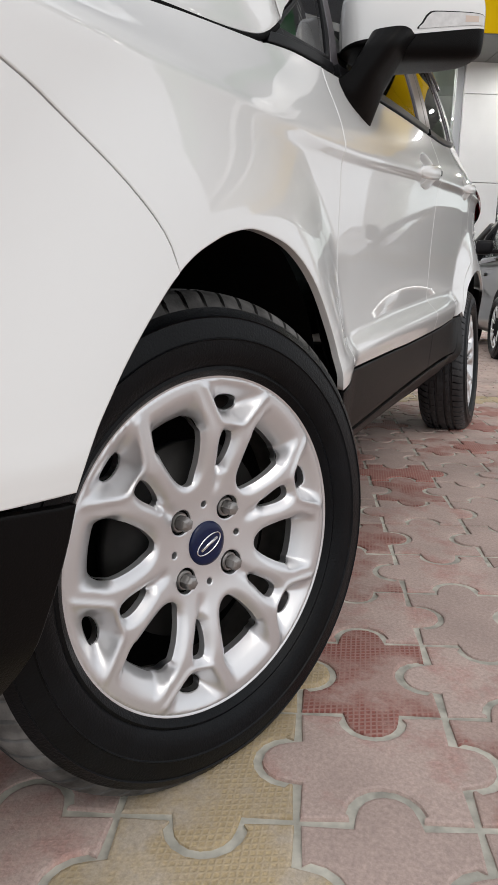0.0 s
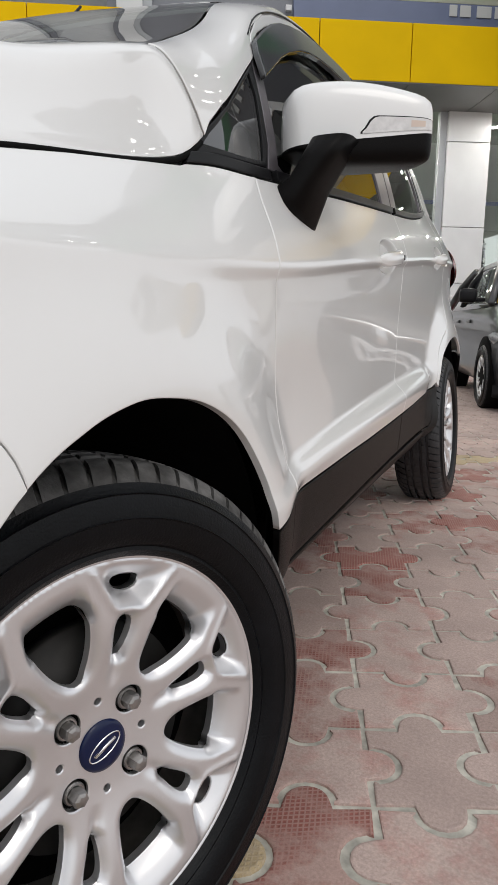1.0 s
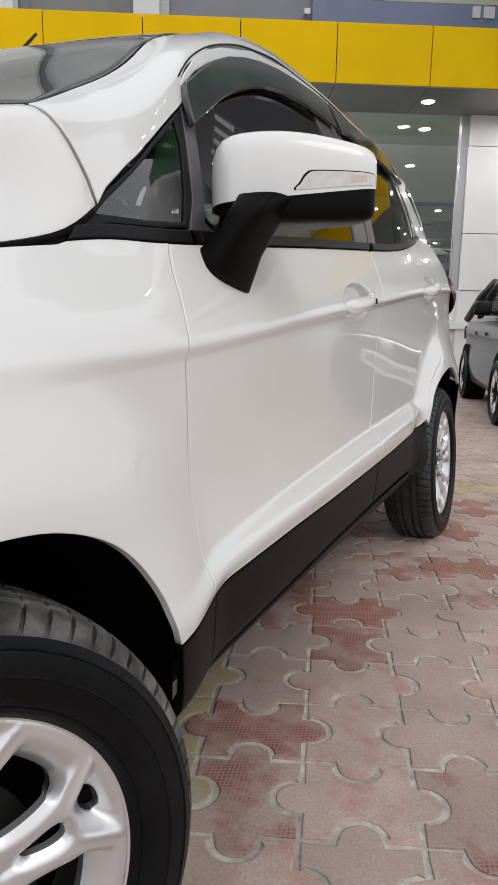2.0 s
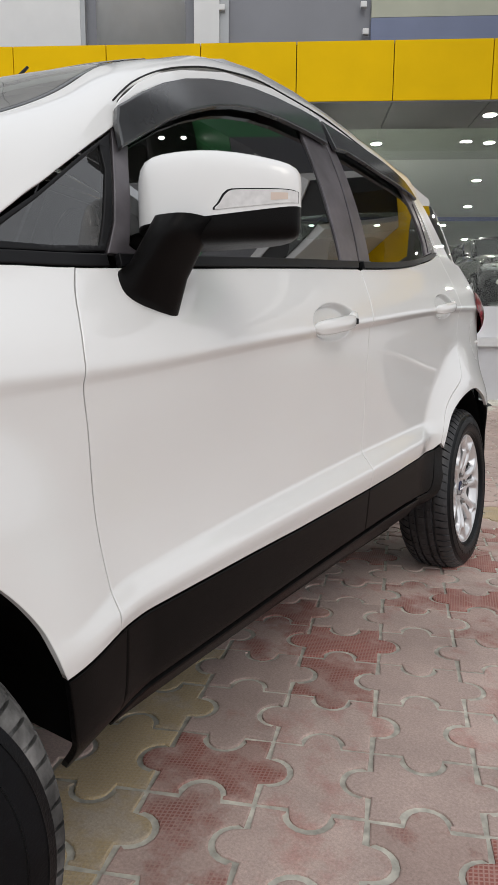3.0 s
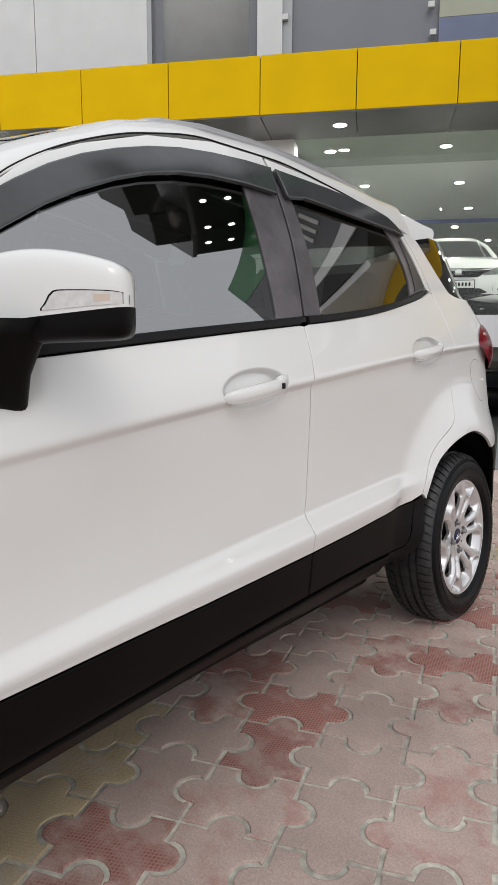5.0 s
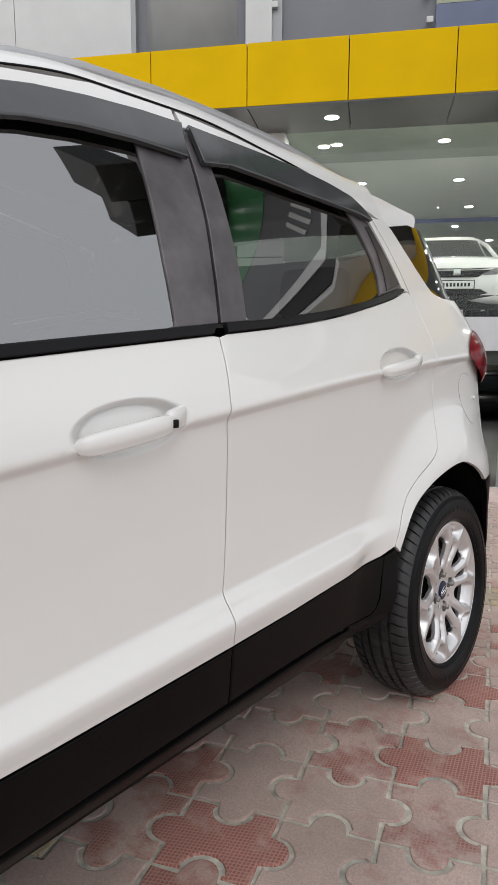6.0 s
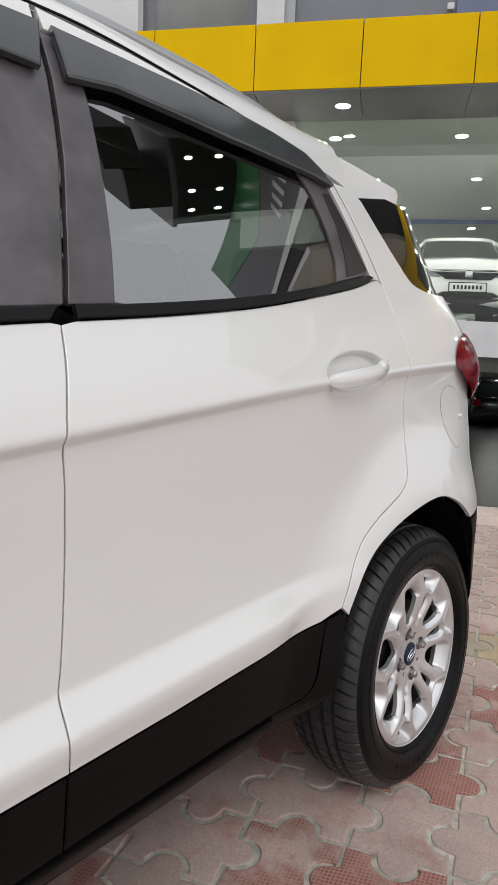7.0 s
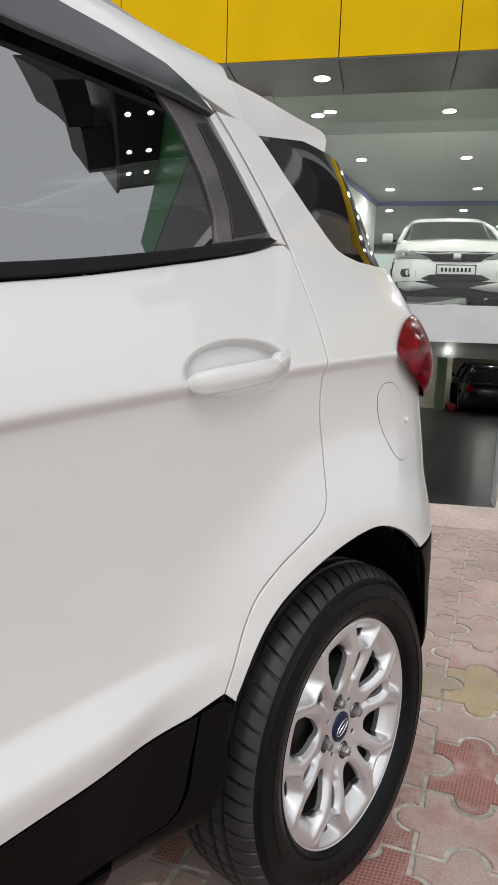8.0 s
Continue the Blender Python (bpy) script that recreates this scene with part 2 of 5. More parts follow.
# ---------------------------------------------------------------- the car's body surface
def pch(xs, ys, x):
    """Smooth monotone curve through points."""
    xs, ys = np.asarray(xs, float), np.asarray(ys, float)
    x = np.clip(np.asarray(x, float), xs[0], xs[-1])
    h = np.diff(xs)
    d = np.diff(ys) / h
    m = np.zeros(len(xs))
    m[0], m[-1] = d[0], d[-1]
    for i in range(1, len(xs) - 1):
        if d[i - 1] * d[i] > 0:
            w1, w2 = 2 * h[i] + h[i - 1], h[i] + 2 * h[i - 1]
            m[i] = (w1 + w2) / (w1 / d[i - 1] + w2 / d[i])
    i = np.clip(np.searchsorted(xs, x, side="right") - 1, 0, len(xs) - 2)
    t = (x - xs[i]) / h[i]
    return (2 * t**3 - 3 * t**2 + 1) * ys[i] + (t**3 - 2 * t**2 + t) * h[i] * m[i] + (3 * t**2 - 2 * t**3) * ys[i + 1] + (t**3 - t**2) * h[i] * m[i + 1]


def pch_rows(X, Y, x):
    """The same for many curves at once: X, Y of shape (lines, points), one x for each point."""
    h = np.maximum(np.diff(X, axis=0), 1e-6)
    d = np.diff(Y, axis=0) / h
    m = np.zeros_like(X)
    m[0], m[-1] = d[0], d[-1]
    a, b = d[:-1], d[1:]
    w1, w2 = 2 * h[1:] + h[:-1], h[1:] + 2 * h[:-1]
    ok = a * b > 0
    den = np.where(ok, w1 / np.where(ok, a, 1) + w2 / np.where(ok, b, 1), 1)
    m[1:-1] = np.where(ok, (w1 + w2) / den, 0)
    i = np.clip((x[None, :] >= X).sum(axis=0) - 1, 0, len(X) - 2)
    k = np.arange(len(x))
    hh = h[i, k]
    t = np.clip((x - X[i, k]) / hh, 0, 1)
    return (2 * t**3 - 3 * t**2 + 1) * Y[i, k] + (t**3 - 2 * t**2 + t) * hh * m[i, k] + (3 * t**2 - 2 * t**3) * Y[i + 1, k] + (t**3 - t**2) * hh * m[i + 1, k]


def ease(t):
    t = np.clip(t, 0, 1)
    return t * t * (3 - 2 * t)


# character lines of the side from the sill up: stations along the car, heights, half widths
LINES = [
    ([-.8, .4, 1.5, 2.3, 3.0], [.26, .27, .31, .31, .27], [.80, .80, .815, .815, .80]),
    ([-.8, .4, 1.5, 2.3, 3.0], [.36, .36, .385, .385, .38], [.853, .86, .860, .860, .85]),
    ([-.8, .4, .5, 1.5, 1.90, 2.18, 3.0], [.46, .468, .481, .505, .517, .524, .53], [.866, .874, .874, .870, .868, .842, .842]),
    ([-.8, .4, .55, 1.5, 1.93, 2.17, 3.0], [.49, .49, .505, .555, .576, .586, .59], [.868, .876, .880, .880, .877, .844, .844]),
    ([-.8, .4, .55, 1.5, 2.15, 3.0], [.53, .53, .55, .613, .645, .68], [.866, .868, .860, .838, .838, .85]),
    ([-.8, .4, .6, 1.5, 2.15, 3.0], [.66, .66, .66, .74, .79, .81], [.856, .856, .849, .838, .833, .834]),
    ([-.8, 0, .5, 1.0, 1.5, 2.1, 2.6, 3.0], [.74, .76, .795, .845, .893, .948, .978, .99], [.85, .852, .857, .8505, .8445, .8355, .824, .81]),
    ([-.8, 0, .5, 1.0, 1.5, 2.1, 2.6, 3.0], [.79, .815, .848, .898, .945, .999, 1.029, 1.042], [.846, .849, .860, .854, .848, .839, .827, .812]),
    ([-.8, 0, .5, 1.0, 1.5, 2.1, 2.6, 3.0], [.82, .845, .870, .920, .966, 1.02, 1.05, 1.065], [.84, .848, .866, .8645, .859, .850, .836, .82]),
    ([-.8, 0, .5, 1.0, 1.5, 2.1, 2.6, 3.0], [.835, .865, .895, .945, .99, 1.043, 1.072, 1.09], [.83, .838, .860, .859, .853, .8435, .828, .81]),
    ([-.8, -.14, 0, .32, .53, 1.0, 1.5, 2.0, 2.42, 3.0], [.86, .918, .945, .997, 1.017, 1.06, 1.105, 1.155, 1.24, 1.28], [.74, .76, .766, .778, .80, .806, .802, .79, .74, .71]),
]
EDGE_Y = [-.8, -.14, 0, .32, .5, .7, .813, .99, 1.197, 1.43, 1.67, 1.946, 2.274, 2.5, 2.75, 3.05]
EDGE_Z = [.86, .918, .945, .999, 1.125, 1.300, 1.385, 1.474, 1.543, 1.583, 1.583, 1.546, 1.473, 1.41, 1.33, 1.24]
RIM_Y = [-.8, -.3, .1, .33, .5, .7, 1.0, 1.2, 1.43, 1.67, 1.95, 2.27, 2.5, 2.8, 3.05]
RIM_W = [.16, .12, .09, .068, .10, .092, .09, .09, .085, .085, .09, .11, .12, .14, .16]
RIM_H = [.08, .10, .125, .158, .115, .055, .035, .047, .045, .052, .065, .11, .15, .14, .10]
RIM_C = [.06, .07, .07, .06, .085, .065, .034, .028, .028, .03, .03, .03, .03, .03, .03]
TAIL_Z, TAIL_Y = [.2, .55, .7, 1.0, 1.15, 1.25, 1.5, 1.7], [3.06, 3.11, 3.12, 3.11, 3.09, 3.05, 2.96, 2.9]
FILLET = 0.16
HANDLES = [(1.288, 0.958, 0.122, 0.046, 0.06), (2.212, 1.038, 0.122, 0.044, 0.045)]


def side_x(y, z):
    """Half width of the body's side at station y and height z (arrays)."""
    Z = np.array([pch(a, b, y) for a, b, c in LINES])
    X = np.array([pch(a, c, y) for a, b, c in LINES])
    x = pch_rows(Z, X, np.minimum(z, Z[-1]))
    h = np.maximum(z - Z[-1], 0)
    x = x - .27 * h - .42 * h * h
    # flares round the wheel arches
    for cy, cz, r, width, out in ((.09, .365, .330, .20, .036), (2.545, .36, .345, .23, .042)):
        d = np.hypot(y - cy, z - cz) - r
        x = x + out * ease(1 - np.abs(d) / width) * ease((1.0 - z) / .12)
    # dished bowls behind the door handles
    for hy, hz, a, b, tilt in HANDLES:
        u, v = y - hy, z - hz - tilt * (y - hy)
        q = np.sqrt((u / a)**2 + (v / b)**2)
        x = x - .022 * ease((1.03 - q) / .34)
    end = pch(TAIL_Z, TAIL_Y, z)
    t = np.clip((y - (end - .46)) / .46, 0, .995)
    x = x * (1 - t**3.4)**(1 / 3.4)
    # plan rounding of the nose
    t = np.clip((-.22 - y) / .62, 0, .99)
    return x * (1 - t**2.6)**(1 / 2.6)


def surf(y, v):
    """The body's left side and top: v below 0 is height under the upper edge, then the rounded edge, then towards the middle."""
    y, v = np.asarray(y, float), np.asarray(v, float)
    ze = pch(EDGE_Y, EDGE_Z, y)
    zs = np.minimum(ze + v, ze)
    xs = side_x(y, zs)
    w, h, c = pch(RIM_Y, RIM_W, y), pch(RIM_Y, RIM_H, y), pch(RIM_Y, RIM_C, y)
    x0 = side_x(y, ze)
    slope = (x0 - side_x(y, ze - .02)) / .02
    x3, z3 = x0 - w, ze + h
    k = .55 * h
    x1, z1 = x0 + slope * k, ze + k
    top = 2 * c / np.maximum(x3, .2)
    x2, z2 = x3 + .45 * w, z3 - .45 * w * top
    t = np.clip(v / FILLET, 0, 1)
    s = 1 - t
    xf = s**3 * x0 + 3 * s * s * t * x1 + 3 * s * t * t * x2 + t**3 * x3
    zf = s**3 * ze + 3 * s * s * t * z1 + 3 * s * t * t * z2 + t**3 * z3
    xt = x3 - np.maximum(v - FILLET, 0)
    zt = z3 + c * (1 - (xt / np.maximum(x3, .2))**2)
    x = np.where(v <= 0, xs, np.where(v <= FILLET, xf, xt))
    z = np.where(v <= 0, zs, np.where(v <= FILLET, zf, zt))
    return np.stack([x, y, z], axis=-1)


def edge_z(y):
    return float(pch(EDGE_Y, EDGE_Z, y))


def side_surf(y, z):
    """The body's left side over station and height."""
    y, z = np.asarray(y, float), np.asarray(z, float)
    return np.stack([side_x(y, z), y, z], axis=-1)


def yz(*pts):
    """Side outline points: station, height."""
    return list(pts)


def dense(pts, step=0.02, closed=True, smooth=False):
    """Points at even short steps along a polygon; smooth runs a soft curve through them."""
    p = [np.array(q, float) for q in pts]
    n = len(p)
    out = []
    for i in range(n if closed else n - 1):
        a, b = p[i], p[(i + 1) % n]
        k = max(1, int(np.ceil(np.linalg.norm(b - a) / step)))
        for j in range(k):
            t = j / k
            if smooth:
                a0 = p[i - 1] if (closed or i > 0) else 2 * a - b
                b1 = p[(i + 2) % n] if (closed or i + 2 < n) else 2 * b - a
                out.append(.5 * (2 * a + (b - a0) * t + (2 * a0 - 5 * a + 4 * b - b1) * t * t + (3 * a - a0 - 3 * b + b1) * t**3))
            else:
                out.append(a + (b - a) * t)
    if not closed:
        out.append(p[-1])
    return out


def curve(*pts, step=0.02):
    return [tuple(q) for q in dense(pts, step, closed=False, smooth=True)]


def inside(poly, pts):
    px, py = poly[:, 0], poly[:, 1]
    qx, qy = np.roll(px, -1), np.roll(py, -1)
    x, y = pts[:, 0][:, None], pts[:, 1][:, None]
    cross = ((py > y) != (qy > y)) & (x < (qx - px) * (y - py) / np.where(qy == py, 1e-9, qy - py) + px)
    return cross.sum(axis=1) % 2 == 1


def gap_to(poly, pts):
    """Distance from each point to the polygon's edge."""
    best = np.full(len(pts), 9.0)
    for a, b in zip(poly, np.roll(poly, -1, axis=0)):
        d = b - a
        t = np.clip(((pts - a) @ d) / max(d @ d, 1e-12), 0, 1)
        best = np.minimum(best, np.hypot(*(pts - a - t[:, None] * d).T))
    return best


def shrink(poly, d):
    """Offset a dense polygon to its inner side."""
    area = 0.5 * np.sum(poly[:, 0] * np.roll(poly[:, 1], -1) - np.roll(poly[:, 0], -1) * poly[:, 1])
    t = np.roll(poly, -1, axis=0) - np.roll(poly, 1, axis=0)
    n = np.stack([-t[:, 1], t[:, 0]], axis=1) * (1 if area > 0 else -1)
    n /= np.maximum(np.linalg.norm(n, axis=1), 1e-9)[:, None]
    return poly + n * d, -n


def triangles(loops, holes, extra):
    from mathutils.geometry import delaunay_2d_cdt
    verts, edges = [], []
    for lp in loops + holes:
        s = len(verts)
        verts += [Vector(q) for q in lp]
        edges += [(s + i, s + (i + 1) % len(lp)) for i in range(len(lp))]
    verts += [Vector(q) for q in extra]
    v, _, f, ov, _, _ = delaunay_2d_cdt(verts, edges, [], 0, 1e-6)
    v = np.array([tuple(q) for q in v])
    f = np.array([q for q in f if len(q) == 3])
    c = v[f].mean(axis=1)
    keep = inside(np.array(loops[0]), c)
    for hle in holes:
        keep &= ~inside(np.array(hle), c)
    return v, f[keep]


ROWS_BETWEEN = (5, 6, 3, 4, 7, 6, 4, 4, 4, 6)


def body_points(lo, hi, step, over):
    """Points on the body in columns along its length and rows that run with its character lines; over: on the top too."""
    ys = np.arange(lo[0] + step / 2, hi[0], step)
    ze = pch(EDGE_Y, EDGE_Z, ys) * (1 if over else 0)
    Z = [pch(a, b, ys) - ze for a, b, c in LINES]
    rows = []
    for k in range(len(Z) - 1):
        m = max(1, round(ROWS_BETWEEN[k] * .013 / step))
        rows += [Z[k] + (Z[k + 1] - Z[k]) * j / m for j in range(m)]
    stop = hi[1] + step
    m = max(2, int((stop - Z[-1].min()) / step))
    rows += [Z[-1] + (stop - Z[-1]) * j / m for j in range(m)]
    g = np.concatenate([np.stack([ys, r], axis=1) for r in rows])
    # thin out where rows crowd together
    keep, last = [], {}
    for q in g[np.lexsort((g[:, 1], g[:, 0]))]:
        if q[0] in last and q[1] - last[q[0]] < .003:
            continue
        last[q[0]] = q[1]
        if lo[1] <= q[1] <= hi[1]:
            keep.append(q)
    return np.array(keep).reshape(-1, 2)


def panel(outline, holes=(), step=0.016, gap=0.0013, thick=0.012, lift=0.0, mirror=False, on=None, roll=0.0025, drop=None):
    """A sheet on the body surface, with rolled edges and a return of its own thickness. Gives mesh data."""
    on = on or side_surf
    ol = np.array(dense(outline, step))
    ol, _ = shrink(ol, gap)
    rings = [(ol, *shrink(ol, roll))]
    for hle in holes:
        hp = np.array(dense(hle, step))
        inner, nrm = shrink(hp, -roll)
        rings.append((hp, inner, -nrm))
    lo, hi = ol.min(axis=0), ol.max(axis=0)
    gx, gy = np.meshgrid(np.arange(lo[0] + step / 2, hi[0], step), np.arange(lo[1] + step / 2, hi[1], step))
    gx = gx + (np.arange(gx.shape[0]) % 2)[:, None] * step * .5
    g = body_points(lo, hi, step, False) if on is side_surf else np.stack([gx.ravel(), gy.ravel()], axis=1)
    if on is side_surf and thick > .01:
        # finer points round the dished bowls
        for hy, hz, a, b, tilt in HANDLES:
            if lo[0] < hy < hi[0] and lo[1] < hz < hi[1]:
                u = g[:, 0] - hy
                far_off = np.hypot(u / a, (g[:, 1] - hz - tilt * u) / b) > 1.16
                rad, ang = np.meshgrid(np.arange(.06, 1.14, .036), np.arange(110) * math.pi / 55)
                u = rad * np.cos(ang) * a
                g = np.concatenate([g[far_off], np.stack([(hy + u).ravel(), (hz + tilt * u + rad * np.sin(ang) * b).ravel()], axis=1)])
    ok = inside(rings[0][1], g)
    ok[ok] = gap_to(rings[0][1], g[ok]) > min(step * .45, .006)
    for hp, inner, _ in rings[1:]:
        ok[ok] = ~inside(inner, g[ok])
        ok[ok] = gap_to(inner, g[ok]) > step * .45
    g = g[ok]
    v, f = triangles([rings[0][0]] + [r[1] for r in rings[:1]], [r[0] for r in rings[1:]], np.concatenate([r[1] for r in rings[1:]] + [g]) if len(rings) > 1 else g)
    e = 1e-3
    P = on(v[:, 0], v[:, 1])
    du = on(v[:, 0] + e, v[:, 1]) - on(v[:, 0] - e, v[:, 1])
    dv = on(v[:, 0], v[:, 1] + e) - on(v[:, 0], v[:, 1] - e)
    N = np.cross(du, dv)
    N /= np.linalg.norm(N, axis=1)[:, None]
    N *= np.where(N[:, 0] + .3 * N[:, 2] < 0, -1, 1)[:, None]
    P = P + N * lift
    verts, normals = [P.copy()], [N.copy()]
    faces = f.tolist()
    base = len(v)
    for hp, inner, nrm in rings:
        idx = [int(np.argmin(np.abs(v - q).sum(axis=1))) for q in hp]
        n = len(idx)
        U = du[idx] / np.linalg.norm(du[idx], axis=1)[:, None]
        V = dv[idx] / np.linalg.norm(dv[idx], axis=1)[:, None]
        out = nrm[:, :1] * U + nrm[:, 1:] * V
        verts[0][idx] -= N[idx] * roll * .6
        nn = N[idx] + out * .9
        normals[0][idx] = nn / np.linalg.norm(nn, axis=1)[:, None]
        for depth in (roll * .6, thick):
            verts.append(P[idx] - (N[idx] if drop is None else np.array(drop, float)) * depth)
            normals.append(out)
        for i in range(n):
            j = (i + 1) % n
            faces.append((base + i, base + j, base + n + j, base + n + i))
        base += 2 * n
    verts, normals = np.concatenate(verts), np.concatenate(normals)
    if mirror:
        verts, normals = verts * (-1, 1, 1), normals * (-1, 1, 1)
    # wind each face to its normal
    fixed = []
    for q in faces:
        a, b, c = verts[q[0]], verts[q[1]], verts[q[2]]
        fixed.append(q if np.dot(np.cross(b - a, c - a), normals[q[0]] + normals[q[1]] + normals[q[2]]) > 0 else tuple(reversed(q)))
    me = bpy.data.meshes.new("panel")
    me.from_pydata(verts.tolist(), [], fixed)
    me.shade_smooth()
    ln = np.linalg.norm(normals, axis=1)
    me.normals_split_custom_set_from_vertices((normals / np.where(ln < 1e-6, 1, ln)[:, None]).tolist())
    return me


def sheet(name, mat, parent, outline, label="", **kw):
    me = panel(outline, **kw)
    me.name = name
    me.materials.append(mat)
    ob = new(name, me)
    ob.parent = parent
    if label:
        ob["label"] = label
    return ob


# ---------------------------------------------------------------- wheels
def petal(angle, pts):
    """Local outline (along the spoke, across) turned to its place on the wheel's face."""
    c, s = math.cos(angle), math.sin(angle)
    both = [(r, t) for r, t in pts] + [(r, -t) for r, t in reversed(pts) if abs(t) > 1e-6]
    return [tuple(q) for q in dense([(r * c - t * s, r * s + t * c) for r, t in both], 0.005, smooth=True)]


RIM_TURN, NUT_TURN = radians(-2), radians(58)
PETALS = [petal(RIM_TURN + k * math.pi / 3, [(.086, 0), (.089, .008), (.104, .019), (.130, .0295), (.152, .0345), (.163, .0335), (.170, .026), (.172, .012), (.1725, 0)]) for k in range(6)]
SLOTS = [petal(RIM_TURN + (k + .5) * math.pi / 3, [(.100, 0), (.103, .004), (.125, .0095), (.140, .0105), (.148, .0075), (.150, 0)]) for k in range(6)]
VENTS = [petal(RIM_TURN + (k + .5) * math.pi / 3, [(.176, 0), (.178, .010), (.184, .017), (.191, .016), (.194, .008), (.1945, 0)]) for k in range(6)]
CUPS = [[(.055 * math.cos(c) + .0165 * math.cos(a), .055 * math.sin(c) + .0165 * math.sin(a)) for a in np.linspace(0, 2 * math.pi, 26, endpoint=False)] for c in NUT_TURN + np.arange(4) * math.pi / 2]
PINS = [[(.053 * math.cos(c) + .0045 * math.cos(a), .053 * math.sin(c) + .0045 * math.sin(a)) for a in np.linspace(0, 2 * math.pi, 12, endpoint=False)] for c in NUT_TURN + (np.arange(4) + .5) * math.pi / 2]
RIM_HOLES = [np.array(h) for h in PETALS + SLOTS]


def rim_face(u, v):
    u, v = np.asarray(u, float), np.asarray(v, float)
    r, a = np.hypot(u, v), np.arctan2(v, u)
    p = np.stack([u.ravel(), v.ravel()], axis=1)
    d = np.min([gap_to(h, p) for h in RIM_HOLES], axis=0).reshape(u.shape)
    # the face dishes from the lip down to the hub
    w = -.040 + .0215 * ease((r - .036) / .12)
    # arms rounded off towards the hollows
    q = np.clip(1 - d / .013, 0, 1)
    w = w - .009 * q**2 * ease((r - .070) / .03) * ease((.212 - r) / .02)
    # creases that part the arms towards the hub
    f = np.abs((a - RIM_TURN) % (math.pi / 3) - math.pi / 6)
    across = r * np.sin(f)
    w = w - .006 * np.exp(-(across / .007)**2) * ease((r - .062) / .025) * ease((.118 - r) / .02)
    # the sloping outer end of each loop
    g = np.abs((a - RIM_TURN + math.pi / 6) % (math.pi / 3) - math.pi / 6)
    w = w - .018 * ease((.205 - r) / .036) * ease((.043 - r * np.sin(g)) / .015) * ease((r - .150) / .012)
    # hollow pockets between the loops, with a rolled ridge round them
    half = .020 + .040 * np.clip((r - .160) / .057, -.4, 1.1)
    inner = -.004 * np.log(np.exp(-(half - across) * .82 / .004) + np.exp(-(r - .158) / .004))
    w = w + .0022 * np.exp(-((inner + .001) / .0045)**2) * ease((r - .148) / .012) * ease((.214 - r) / .010)
    w = w - .025 * ease((inner + .001) / .021) * ease((.2145 - r) / .034)
    # flat lip
    k = ease((r - .2125) / .005)
    return np.stack([w * (1 - k) - .0205 * k, u, v], axis=-1)


def rim_mesh():
    circle = [(.2195 * math.cos(a), .2195 * math.sin(a)) for a in np.linspace(0, 2 * math.pi, 160, endpoint=False)]
    me = panel(circle, holes=PETALS + SLOTS + VENTS + CUPS + PINS, step=.0033, gap=0, thick=.012, on=rim_face, roll=.0022, drop=(1, 0, 0))
    me.name = "rim"
    me.materials.append(ALLOY)
    return me


def tyre_mesh(tread_mat):
    side = [(.214, -.026), (.219, -.016), (.226, -.010), (.230, -.0115), (.234, -.007), (.248, -.0025), (.2615, -.0012), (.263, .0006), (.2645, -.0012), (.280, -.0030), (.2875, -.0055), (.289, -.0042), (.2905, -.0068), (.300, -.012)]
    tread = [(.3045, -.0155), (.3105, -.0215), (.316, -.029), (.3195, -.037), (.3215, -.046), (.3225, -.054), (.3155, -.056), (.3155, -.063), (.3245, -.065), (.3255, -.080), (.317, -.082), (.317, -.090), (.326, -.092), (.326, -.104)]
    half = side + tread
    m = len(side)
    prof = half + [(r, -.208 - w) for r, w in reversed(half)]
    n, grooves = len(prof), 66
    depth = {m: .003, m + 1: .006, m + 2: .0075, m + 3: .0075, m + 4: .0075, m + 5: .0045, m + 8: .0018, m + 9: .0018, m + 12: .0012, m + 13: .0012}
    bm = bmesh.new()
    rows = []
    for g in range(grooves):
        for off, low in ((-.0031, 0), (-.0023, 1), (.0023, 1), (.0031, 0), (.0090, 0), (.0170, 0)):
            row = []
            for i, (r, w) in enumerate(prof):
                turn = 2 * math.pi * g / grooves + off / .32 + .9 * (w + .104)**2 / .0108 * .10 * (1 if w > -.104 else -1)
                rr = r - depth.get(min(i, n - 1 - i), 0) * low
                row.append(bm.verts.new((w, rr * math.cos(turn), rr * math.sin(turn))))
            rows.append(row)
    for k in range(len(rows)):
        a, b = rows[k], rows[(k + 1) % len(rows)]
        for i in range(n - 1):
            f = bm.faces.new((a[i], a[i + 1], b[i + 1], b[i]))
            f.material_index = 1 if m - 1 <= min(i, n - 2 - i) else 0
    bmesh.ops.recalc_face_normals(bm, faces=bm.faces)
    me = mesh_of(bm, "tyre", RUBBER)
    me.materials.append(tread_mat)
    me.set_sharp_from_angle(angle=radians(38))
    return me


def settled(me, m):
    """The tyre pressed flat where it stands on the ground."""
    out = me.copy()
    for v in out.vertices:
        p = m @ v.co
        if p.z < .002:
            v.co = m.inverted() @ Vector((p.x, p.y, .002))
    return out


def nut_mesh():
    bm = bmesh.new()
    hexa = [(.0098 * math.cos(a), .0098 * math.sin(a)) for a in np.arange(6) * math.pi / 3]
    rings = [[(w, y * s, z * s) for y, z in hexa] for w, s in ((-.012, 1), (.008, 1), (.0105, .86), (.012, .5), (.0125, .1))]
    loft(bm, rings)
    lathe(bm, [(.0130, -.010), (.0130, -.006), (.0118, -.004), (.0098, -.004)], 20)
    return mesh_of(bm, "nut", STEEL, False)


